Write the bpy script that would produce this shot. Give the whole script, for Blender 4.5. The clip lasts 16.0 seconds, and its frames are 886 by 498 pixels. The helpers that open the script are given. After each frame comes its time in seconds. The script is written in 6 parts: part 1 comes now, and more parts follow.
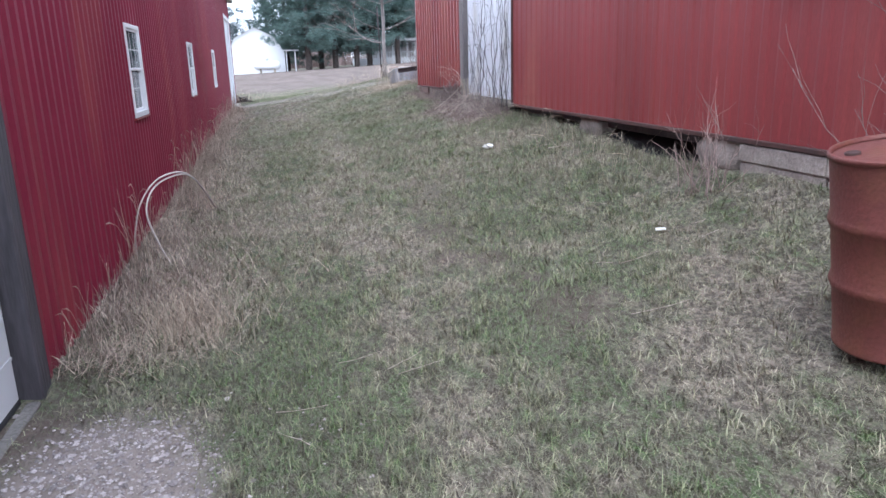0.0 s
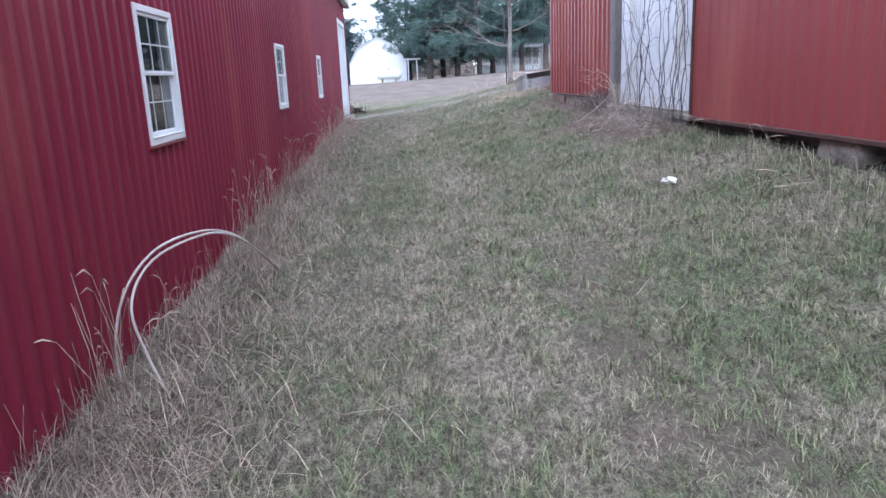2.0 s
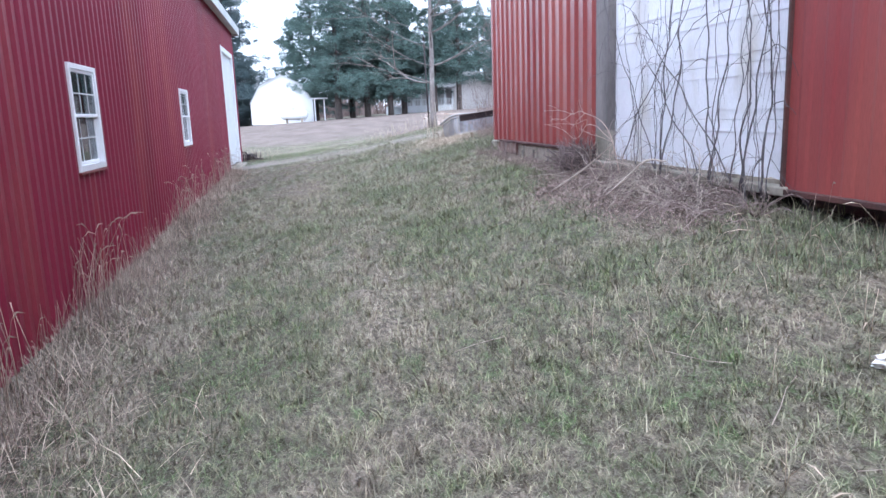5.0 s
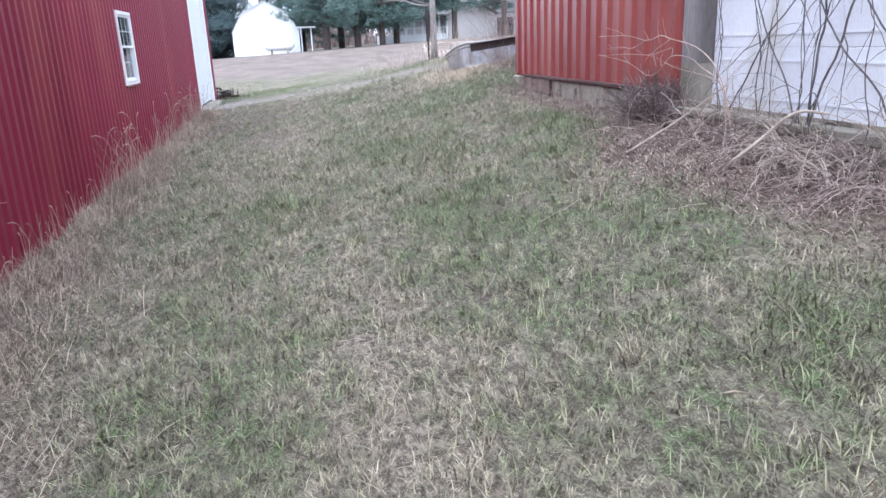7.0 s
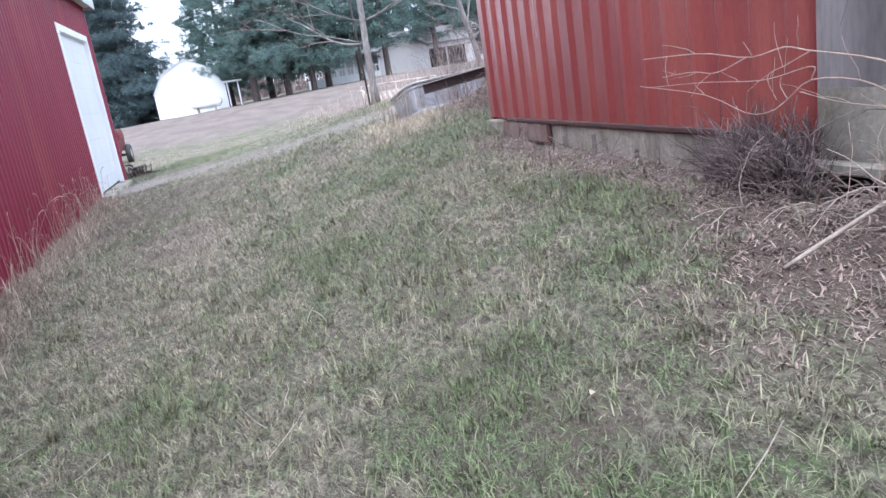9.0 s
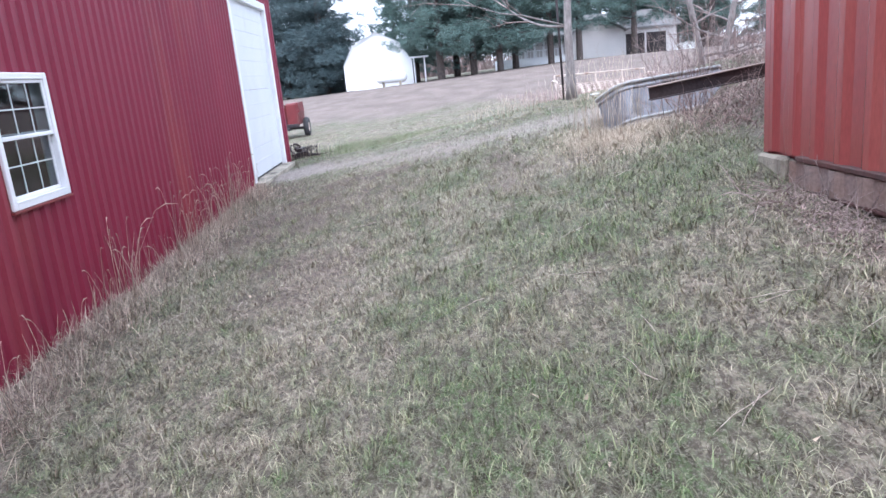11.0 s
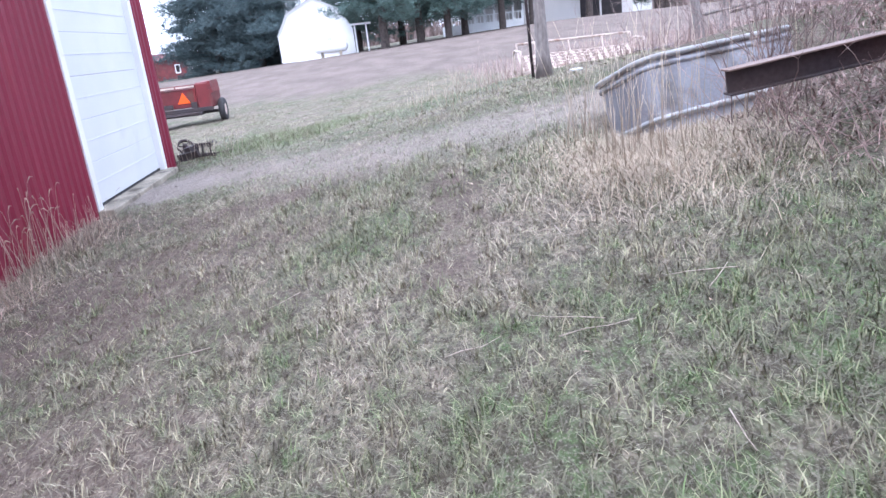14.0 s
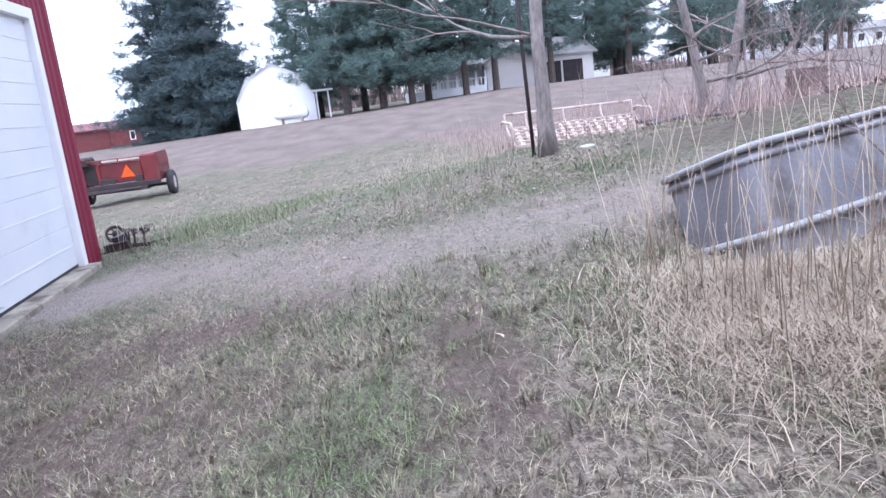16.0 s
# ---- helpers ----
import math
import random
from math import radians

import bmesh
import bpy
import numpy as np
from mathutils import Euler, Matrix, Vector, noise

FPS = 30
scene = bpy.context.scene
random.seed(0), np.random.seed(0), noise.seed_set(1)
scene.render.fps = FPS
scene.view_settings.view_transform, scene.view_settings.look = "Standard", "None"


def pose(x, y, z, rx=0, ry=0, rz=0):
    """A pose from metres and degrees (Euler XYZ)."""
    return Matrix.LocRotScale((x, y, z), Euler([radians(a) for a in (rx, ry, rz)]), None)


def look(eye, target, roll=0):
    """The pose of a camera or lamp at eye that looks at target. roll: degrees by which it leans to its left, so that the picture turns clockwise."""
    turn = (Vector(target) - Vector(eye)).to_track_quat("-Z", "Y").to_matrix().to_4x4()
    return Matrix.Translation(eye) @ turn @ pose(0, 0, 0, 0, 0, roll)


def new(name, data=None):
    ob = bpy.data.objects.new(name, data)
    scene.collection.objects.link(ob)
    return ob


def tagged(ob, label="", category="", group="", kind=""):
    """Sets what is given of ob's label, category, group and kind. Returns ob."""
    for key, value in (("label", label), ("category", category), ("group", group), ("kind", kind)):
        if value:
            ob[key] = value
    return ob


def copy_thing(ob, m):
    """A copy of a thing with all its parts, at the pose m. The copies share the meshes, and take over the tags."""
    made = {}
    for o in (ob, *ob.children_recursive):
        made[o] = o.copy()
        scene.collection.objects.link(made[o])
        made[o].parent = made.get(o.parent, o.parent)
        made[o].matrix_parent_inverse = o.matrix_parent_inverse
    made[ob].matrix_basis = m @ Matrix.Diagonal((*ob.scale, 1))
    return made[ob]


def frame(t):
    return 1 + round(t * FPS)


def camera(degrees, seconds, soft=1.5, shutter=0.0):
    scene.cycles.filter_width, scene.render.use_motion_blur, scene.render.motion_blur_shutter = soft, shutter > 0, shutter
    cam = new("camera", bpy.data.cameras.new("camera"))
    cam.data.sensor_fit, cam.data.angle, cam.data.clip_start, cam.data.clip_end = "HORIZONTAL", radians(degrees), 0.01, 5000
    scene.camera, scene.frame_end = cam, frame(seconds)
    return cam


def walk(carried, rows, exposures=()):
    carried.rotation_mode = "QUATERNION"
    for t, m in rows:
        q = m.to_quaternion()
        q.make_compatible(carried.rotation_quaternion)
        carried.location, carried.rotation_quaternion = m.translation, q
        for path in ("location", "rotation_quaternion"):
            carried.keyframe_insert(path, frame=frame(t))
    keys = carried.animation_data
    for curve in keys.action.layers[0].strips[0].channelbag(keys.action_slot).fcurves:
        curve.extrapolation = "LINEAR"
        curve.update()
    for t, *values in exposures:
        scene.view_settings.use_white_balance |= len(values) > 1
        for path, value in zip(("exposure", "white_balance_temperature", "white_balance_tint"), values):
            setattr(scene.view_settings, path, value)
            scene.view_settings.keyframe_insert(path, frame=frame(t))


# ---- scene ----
cam = camera(64.0, 16.0)
PATH = [
    (0, (1.579, -5.899, 1.987), (2.012, -4.014, 1.479), -1.6),
    (0.5, (1.745, -5.176, 2.037), (2.191, -3.281, 1.575), -1.7),
    (1, (1.829, -4.306, 2.009), (2.223, -2.4, 1.552), -0.9),
    (1.5, (1.948, -3.472, 2.007), (2.249, -1.536, 1.604), -1.0),
    (2, (1.932, -2.658, 1.897), (2.041, -0.718, 1.422), -2.5),
    (2.5, (1.941, -1.806, 1.889), (2.05, 0.142, 1.45), -2.8),
    (3, (1.944, -1.043, 1.888), (2.097, 0.904, 1.454), -3.5),
    (3.5, (1.922, -0.227, 1.933), (2.162, 1.722, 1.553), -2.9),
    (4, (2.06, 0.544, 1.975), (2.365, 2.489, 1.621), -2.1),
    (4.2, (2.065, 0.851, 1.926), (2.37, 2.794, 1.567), -2.0),
    (6.3, (2.435, 3.388, 1.907), (2.905, 5.272, 1.431), -2.4),
    (6.5, (2.409, 3.659, 1.873), (2.865, 5.523, 1.311), -2.3),
    (7, (2.397, 4.504, 1.9), (2.762, 6.389, 1.339), -2.5),
    (7.5, (2.446, 5.282, 1.962), (2.833, 7.167, 1.416), -2.9),
    (8, (2.46, 6.063, 1.952), (2.828, 7.958, 1.43), -2.9),
    (8.5, (2.704, 6.798, 2.016), (3.166, 8.698, 1.595), -7.8),
    (9, (2.83, 7.494, 2.037), (3.327, 9.368, 1.547), -8.9),
    (9.5, (2.983, 8.189, 2.131), (3.437, 10.073, 1.638), -7.2),
    (10, (3.025, 8.855, 2.22), (3.333, 10.766, 1.719), -6.5),
    (10.2, (2.989, 9.067, 2.199), (3.132, 10.994, 1.684), -7.6),
    (12.3, (3.5, 12.114, 2.221), (3.493, 14.068, 1.796), -5.2),
    (12.5, (3.5, 12.304, 2.198), (3.47, 14.247, 1.725), -5.9),
    (13, (3.615, 13.025, 2.198), (3.772, 14.954, 1.694), -7.0),
    (13.5, (3.713, 13.612, 2.222), (3.939, 15.529, 1.696), -7.1),
    (14, (3.686, 14.14, 2.216), (3.836, 16.049, 1.638), -6.7),
    (14.5, (3.772, 14.723, 2.233), (4.006, 16.633, 1.69), -5.8),
    (15, (3.751, 15.23, 2.259), (4.033, 17.139, 1.732), -5.4),
    (15.5, (3.643, 15.73, 2.305), (3.919, 17.654, 1.835), -5.5),
    (16, (3.653, 16.253, 2.309), (3.932, 18.188, 1.885), -6.6),
]
walk(cam, [(t, look(eye, target, roll)) for t, eye, target, roll in PATH],
     exposures=[(0, 0.27, 5900, 10), (3.5, 0.27, 5500, 10), (4.2, 0.36, 5550, 10), (6.4, 0.56, 5900, 10), (8.0, 0.58, 5900, 10), (9.5, 0.46, 5900, 10), (12.5, 0.57, 5850, 14), (14.8, 0.42, 5750, 16), (16, 0.26, 5750, 17)])

# ---- sky and sun: an even, bright overcast ----
world = bpy.data.worlds.new("sky")
scene.world = world
world.use_nodes = True
wn, wl = world.node_tree.nodes, world.node_tree.links
sky = wn.new("ShaderNodeTexSky")
sky.sky_type, sky.sun_disc = "NISHITA", False
sky.sun_elevation, sky.sun_rotation = radians(61), radians(196)
sky.air_density, sky.dust_density, sky.ozone_density = 1.0, 4.0, 1.0
soft_sky = wn.new("ShaderNodeHueSaturation")
soft_sky.inputs["Saturation"].default_value = 0.28
wl.new(sky.outputs[0], soft_sky.inputs["Color"])
cloud = wn.new("ShaderNodeMix")
cloud.data_type = "RGBA"
cloud.inputs[0].default_value = 0.7
cloud.inputs[7].default_value = (7.9, 8.7, 10.0, 1)
wl.new(soft_sky.outputs[0], cloud.inputs[6])
wl.new(cloud.outputs[2], wn["Background"].inputs[0])
wn["Background"].inputs[1].default_value = 0.30

sun = new("sun", bpy.data.lights.new("sun", "SUN"))
sun.data.energy, sun.data.angle, sun.data.color = 1.2, radians(30), (1.0, 0.96, 0.92)
sun.matrix_world = look((0, 0, 30), (4.5, 16, 0))

# ---- small helpers ----
rng = random.Random(7)
nrng = np.random.default_rng(11)


def surf(name, a, b, scale=3.0, rough=0.6, metal=0.0, bump=0.15, bscale=60.0, grain=0.25, stain=None, sscale=1.2,
         slo=0.52, shi=0.66, own=0.0, island=0.0, stretch=(1, 1, 1), spec=0.5, gloss_var=0.15):
    """A procedural surface: two base colours mixed by a broad noise, a fine grain, stains with their own shape, relief."""
    m = bpy.data.materials.new(name)
    m.use_nodes = True
    n, l = m.node_tree.nodes, m.node_tree.links
    p = n["Principled BSDF"]
    co = n.new("ShaderNodeTexCoord")
    mp = n.new("ShaderNodeMapping")
    mp.inputs["Scale"].default_value = stretch
    l.new(co.outputs["Object"], mp.inputs[0])

    def noise_at(sc, detail=4.0):
        t = n.new("ShaderNodeTexNoise")
        t.inputs["Scale"].default_value, t.inputs["Detail"].default_value = sc, detail
        l.new(mp.outputs[0], t.inputs["Vector"])
        return t

    def mix(fac, c1, c2, kind="MIX"):
        x = n.new("ShaderNodeMix")
        x.data_type, x.blend_type = "RGBA", kind
        for sock, v in ((x.inputs[0], fac), (x.inputs[6], c1), (x.inputs[7], c2)):
            if hasattr(v, "links"):
                l.new(v, sock)
            else:
                sock.default_value = v
        return x.outputs[2]

    def ramp(src, lo, hi):
        r = n.new("ShaderNodeMapRange")
        r.inputs[1].default_value, r.inputs[2].default_value = lo, hi
        l.new(src, r.inputs[0])
        return r.outputs[0]

    col = mix(ramp(noise_at(scale).outputs["Fac"], 0.35, 0.65), a, b)
    if stain:
        col = mix(ramp(noise_at(sscale, 8.0).outputs["Fac"], slo, shi), col, stain)
    fine = noise_at(bscale, 6.0)
    g = n.new("ShaderNodeMapRange")
    g.inputs[1].default_value, g.inputs[2].default_value = 0.3, 0.7
    g.inputs[3].default_value, g.inputs[4].default_value = 1 - grain, 1 + grain
    l.new(fine.outputs["Fac"], g.inputs[0])
    val = n.new("ShaderNodeHueSaturation")
    l.new(col, val.inputs["Color"])
    last = g.outputs[0]
    for amount, node, sock in ((own, "ShaderNodeObjectInfo", "Random"), (island, "ShaderNodeNewGeometry", "Random Per Island")):
        if amount:
            src = n.new(node)
            r = n.new("ShaderNodeMapRange")
            r.inputs[3].default_value, r.inputs[4].default_value = 1 - amount, 1 + amount
            l.new(src.outputs[sock], r.inputs[0])
            mm = n.new("ShaderNodeMath")
            mm.operation = "MULTIPLY"
            l.new(last, mm.inputs[0]), l.new(r.outputs[0], mm.inputs[1])
            last = mm.outputs[0]
    l.new(last, val.inputs["Value"])
    l.new(val.outputs[0], p.inputs["Base Color"])
    rr = n.new("ShaderNodeMapRange")
    rr.inputs[3].default_value, rr.inputs[4].default_value = max(0, rough - gloss_var), min(1, rough + gloss_var)
    l.new(noise_at(scale * 2.3).outputs["Fac"], rr.inputs[0])
    l.new(rr.outputs[0], p.inputs["Roughness"])
    p.inputs["Metallic"].default_value = metal
    p.inputs["Specular IOR Level"].default_value = spec
    if bump:
        bn = n.new("ShaderNodeBump")
        bn.inputs["Strength"].default_value, bn.inputs["Distance"].default_value = bump, 0.02
        l.new(fine.outputs["Fac"], bn.inputs["Height"])
        l.new(bn.outputs[0], p.inputs["Normal"])
    return m


def smooth(a, b, v):
    v = np.clip((v - a) / (b - a), 0, 1)
    return v * v * (3 - 2 * v)


def bumps(x, y):
    return (0.02 * np.sin(1.7 * x + 0.6 * y) * np.sin(1.1 * y - 0.4 * x) + 0.012 * np.sin(4.1 * x - 2.3 * y + 1)
            + 0.010 * np.sin(5.3 * y + 1.9 * x))


def ground_z(x, y):
    """Height of the ground: a bank between shed and barn, a hollow beyond the lane, then a field."""
    x, y = np.asarray(x, float), np.asarray(y, float)
    u, v = np.clip(x, -0.5, 7.5), np.clip(y, -7, 28)
    near = (0.077 - 0.0897 * u + 0.0132 * v + 0.05407 * u * u + 0.00677 * u * v + 0.00006 * v * v - 0.00066 * u * u * v
            - 0.00004 * u * v * v - 0.002975 * u ** 3)
    near = near - 0.17 * np.exp(-((x - 4.6) ** 2 + (y - 0.7) ** 2) / 1.6) + 0.1 * np.exp(-((x - 4.6) ** 2 + (y + 3.1) ** 2) / 0.8)
    near = near + 0.07 * np.exp(-((x - 5.9) / 0.3) ** 2 - ((y - 0.6) / 0.5) ** 2)
    near = near - 0.34 * np.exp(-((x - 6.85) / 1.2) ** 2 - ((y - 20.0) / 0.7) ** 2)
    near = near - 0.12 * np.exp(-((x - 6.15) / 0.32) ** 2 - ((y - 2.0) / 0.85) ** 2)
    near = near + 0.12 * np.exp(-((x - 6.0) / 0.6) ** 2) * smooth(-6, -3, y) * (1 - smooth(-0.3, 0.5, y))
    near = near + 0.42 * smooth(6.2, 8.5, x) * smooth(15.5, 17.5, y) * (1 - smooth(20.8, 24, y))
    near = near - 0.13 * np.exp(-((x - 6.05) / 0.42) ** 2) * smooth(10.9, 11.7, y) * (1 - smooth(15.2, 16.0, y))
    near = near - 0.16 * np.exp(-((x - 6.05) / 0.3) ** 2 - ((y - 10.47) / 0.2) ** 2)
    mid = 0.25 + 0.045 * np.clip(x, -6, 20)
    far = 1.4 + 0.04 * np.clip(x, -25, 20)
    a, b = smooth(22, 36, y), smooth(40, 65, y)
    return (near * (1 - a) + mid * a) * (1 - b) + far * b + bumps(x, y) * (1 - b)


def gz(x, y):
    return float(ground_z(x, y))


def flat(name, verts, faces, material, parent=None, label="", shade=False):
    me = bpy.data.meshes.new(name)
    me.from_pydata([tuple(v) for v in verts], [], faces)
    me.update()
    if shade:
        me.polygons.foreach_set("use_smooth", [True] * len(me.polygons))
    return placed(name, me, material, parent, label)


def placed(name, me, material, parent=None, label=""):
    if material and not me.materials:
        me.materials.append(material)
    ob = new(name, me)
    if parent:
        ob.parent = parent
        if parent.type == "EMPTY":
            ob.matrix_parent_inverse = Matrix.Translation(-parent.location)
    if label:
        ob["label"] = label
    return ob


def part(name, bm, material, parent=None, label="", shade=False):
    me = bpy.data.meshes.new(name)
    bmesh.ops.recalc_face_normals(bm, faces=bm.faces)
    bm.to_mesh(me)
    bm.free()
    if shade:
        me.polygons.foreach_set("use_smooth", [True] * len(me.polygons))
    return placed(name, me, material, parent, label)


def thing(name, at, label, category, group="", kind=""):
    ob = new(name)
    ob.location = at
    return tagged(ob, label, category, group, kind)


def boxes(*items, bevel=0.0, turn=None):
    """A bmesh of boxes, each (x0, y0, z0, x1, y1, z1); edges eased by bevel."""
    bm = bmesh.new()
    for x0, y0, z0, x1, y1, z1 in items:
        r = bmesh.ops.create_cube(bm, size=1, matrix=Matrix.Translation(((x0 + x1) / 2, (y0 + y1) / 2, (z0 + z1) / 2))
                                  @ Matrix.Diagonal((abs(x1 - x0), abs(y1 - y0), abs(z1 - z0), 1)))
    if bevel:
        bmesh.ops.bevel(bm, geom=list(bm.edges), offset=bevel, segments=1, affect="EDGES")
    if turn is not None:
        bmesh.ops.transform(bm, matrix=turn, verts=bm.verts)
    return bm


def tube_data(points, radii, sides=6):
    """Vertices and faces of a tapered tube along points."""
    pts = [Vector(p) for p in points]
    verts, faces = [], []
    side = None
    for i, p in enumerate(pts):
        d = (pts[min(i + 1, len(pts) - 1)] - pts[max(i - 1, 0)]).normalized()
        side = (d.orthogonal() if side is None else side - d * side.dot(d)).normalized()
        up = d.cross(side)
        r = radii[i] if hasattr(radii, "__len__") else radii
        for k in range(sides):
            a = 2 * math.pi * k / sides
            verts.append(p + (side * math.cos(a) + up * math.sin(a)) * r)
    for i in range(len(pts) - 1):
        for k in range(sides):
            j = (k + 1) % sides
            faces.append((i * sides + k, i * sides + j, (i + 1) * sides + j, (i + 1) * sides + k))
    faces.append(tuple(range(sides))[::-1])
    faces.append(tuple(len(verts) - sides + k for k in range(sides)))
    return verts, faces


def tubes(name, runs, material, parent=None, label="", sides=5):
    verts, faces = [], []
    for pts, radii in runs:
        v, f = tube_data(pts, radii, sides)
        o = len(verts)
        verts += v
        faces += [tuple(i + o for i in q) for q in f]
    return flat(name, verts, faces, material, parent, label, shade=True)


def smooth_run(ctrl, n=24):
    """Catmull-Rom through control points."""
    c = [Vector(p) for p in ctrl]
    c = [c[0] * 2 - c[1]] + c + [c[-1] * 2 - c[-2]]
    out = []
    for s in range(n + 1):
        t = s / n * (len(c) - 3)
        i = min(int(t), len(c) - 4)
        u = t - i
        p0, p1, p2, p3 = c[i:i + 4]
        out.append(0.5 * (2 * p1 + (p2 - p0) * u + (2 * p0 - 5 * p1 + 4 * p2 - p3) * u * u + (3 * p1 - p0 - 3 * p2 + p3) * u ** 3))
    return out


def wander(start, way, length, steps, bend, rnd, droop=0.0):
    p, d = Vector(start), Vector(way).normalized()
    out = [p.copy()]
    for _ in range(steps):
        d = (d + Vector((rnd.uniform(-bend, bend), rnd.uniform(-bend, bend), rnd.uniform(-bend, bend) - droop))).normalized()
        p = p + d * (length / steps)
        out.append(p.copy())
    return out


# ---- materials ----
M_SHED = surf("crimson ribbed steel", (0.215, 0.0185, 0.046, 1), (0.182, 0.016, 0.039, 1), 0.5, 0.52, 0.0, 0.05, 90, 0.07,
              stain=(0.26, 0.05, 0.055, 1), sscale=0.8, slo=0.55, shi=0.75, own=0.06, stretch=(1, 1, 0.25), spec=0.32)
M_BARN = surf("faded red barn steel", (0.255, 0.046, 0.048, 1), (0.212, 0.038, 0.041, 1), 0.7, 0.5, 0.0, 0.08, 80, 0.09,
              stain=(0.32, 0.085, 0.07, 1), sscale=0.9, slo=0.5, shi=0.72, own=0.08, stretch=(1, 1, 0.2), spec=0.4)
M_BARNFAR = surf("chalky weathered barn steel", (0.245, 0.055, 0.053, 1), (0.205, 0.045, 0.045, 1), 0.8, 0.25, 0.0, 0.06, 80, 0.09,
                 stain=(0.30, 0.095, 0.08, 1), sscale=1.1, slo=0.5, shi=0.74, own=0.07, stretch=(1, 1, 0.2), spec=0.65, gloss_var=0.08)
M_REDTRIM = surf("dark red steel trim", (0.20, 0.02, 0.025, 1), (0.16, 0.02, 0.022, 1), 2, 0.5, 0, 0.05, 60, 0.1)
M_FLASH = surf("dark rusted flashing", (0.085, 0.03, 0.026, 1), (0.05, 0.026, 0.025, 1), 3, 0.65, 0, 0.2, 50, 0.2)
M_VINYL = surf("white vinyl", (0.78, 0.78, 0.80, 1), (0.72, 0.72, 0.75, 1), 1.5, 0.4, 0, 0.02, 120, 0.04)
M_MUNTIN = surf("dull white grille", (0.55, 0.55, 0.56, 1), (0.48, 0.48, 0.50, 1), 3, 0.5, 0, 0.02, 120, 0.05)
M_WHITE = surf("white painted steel door", (0.66, 0.67, 0.70, 1), (0.60, 0.62, 0.66, 1), 0.8, 0.45, 0, 0.06, 160, 0.04,
               stain=(0.50, 0.50, 0.50, 1), sscale=1.1, slo=0.62, shi=0.8)
M_OLDWHITE = surf("weathered white door paint", (0.82, 0.83, 0.88, 1), (0.72, 0.72, 0.78, 1), 1.3, 0.6, 0, 0.1, 60, 0.06,
                  stain=(0.52, 0.49, 0.44, 1), sscale=1.5, slo=0.55, shi=0.75, stretch=(1, 1, 0.5))
M_FASCIA = surf("light grey eave trim", (0.50, 0.52, 0.53, 1), (0.42, 0.44, 0.45, 1), 1, 0.5, 0, 0.04, 60, 0.08)
M_ROOF = surf("grey steel roof", (0.30, 0.30, 0.31, 1), (0.24, 0.24, 0.25, 1), 0.6, 0.4, 0.3, 0.04, 60, 0.08)
M_POST = surf("weathered grey timber", (0.20, 0.185, 0.17, 1), (0.13, 0.12, 0.115, 1), 2.2, 0.85, 0, 0.5, 40, 0.25, stretch=(1, 1, 0.12))
M_DARKPOST = surf("dark stained timber post", (0.085, 0.075, 0.085, 1), (0.05, 0.045, 0.055, 1), 3, 0.7, 0, 0.4, 40, 0.25, stretch=(1, 1, 0.15))
M_CONC = surf("weathered concrete", (0.38, 0.335, 0.275, 1), (0.25, 0.22, 0.18, 1), 2.5, 0.9, 0, 0.6, 45, 0.2,
              stain=(0.105, 0.088, 0.072, 1), sscale=2.4, slo=0.5, shi=0.64, stretch=(1, 1, 0.35))
M_JAMB = surf("weathered grey jamb", (0.25, 0.228, 0.225, 1), (0.17, 0.152, 0.152, 1), 1.6, 0.85, 0, 0.3, 30, 0.14, stain=(0.11, 0.098, 0.098, 1), sscale=1.6, slo=0.55, shi=0.75, stretch=(1, 1, 0.25))
M_MOSSY = surf("mossy tan concrete", (0.30, 0.272, 0.232, 1), (0.20, 0.183, 0.155, 1), 2.0, 0.9, 0, 0.4, 30, 0.15, stain=(0.15, 0.135, 0.10, 1), sscale=2.2, slo=0.52, shi=0.7)
M_STONE = surf("pale field stone", (0.36, 0.30, 0.27, 1), (0.25, 0.205, 0.19, 1), 4, 0.9, 0, 0.7, 35, 0.2, own=0.15)
# Near black: the shade of hollows and insides is put into this colour.
M_DARK = surf("near black of shaded insides", (0.035, 0.028, 0.03, 1), (0.02, 0.017, 0.02, 1), 2, 0.95, 0, 0.3, 20, 0.2)
M_RUST = surf("rusty painted steel", (0.175, 0.05, 0.042, 1), (0.13, 0.037, 0.032, 1), 2.5, 0.6, 0.1, 0.2, 50, 0.15,
              stain=(0.16, 0.055, 0.035, 1), sscale=4, slo=0.5, shi=0.66)
M_RUSTDARK = surf("dark rusted steel", (0.045, 0.037, 0.043, 1), (0.062, 0.045, 0.046, 1), 3, 0.7, 0.3, 0.3, 40, 0.2)
M_RUSTTOP = surf("rust brown flange", (0.25, 0.195, 0.18, 1), (0.20, 0.13, 0.11, 1), 3, 0.75, 0.1, 0.3, 40, 0.2)
M_GALV = surf("dull galvanised steel", (0.33, 0.34, 0.38, 1), (0.25, 0.26, 0.30, 1), 2.2, 0.5, 0.35, 0.1, 50, 0.12,
              stain=(0.13, 0.12, 0.12, 1), sscale=3, slo=0.56, shi=0.7)
M_RIM = surf("worn light rim", (0.44, 0.45, 0.465, 1), (0.33, 0.34, 0.36, 1), 5, 0.55, 0.2, 0.15, 60, 0.15)
M_HOSE = surf("grey white hose", (0.60, 0.55, 0.52, 1), (0.48, 0.44, 0.42, 1), 6, 0.5, 0, 0.05, 80, 0.1)
M_PAPER = surf("white paper", (0.86, 0.86, 0.86, 1), (0.78, 0.78, 0.77, 1), 20, 0.7, 0, 0.2, 90, 0.05)
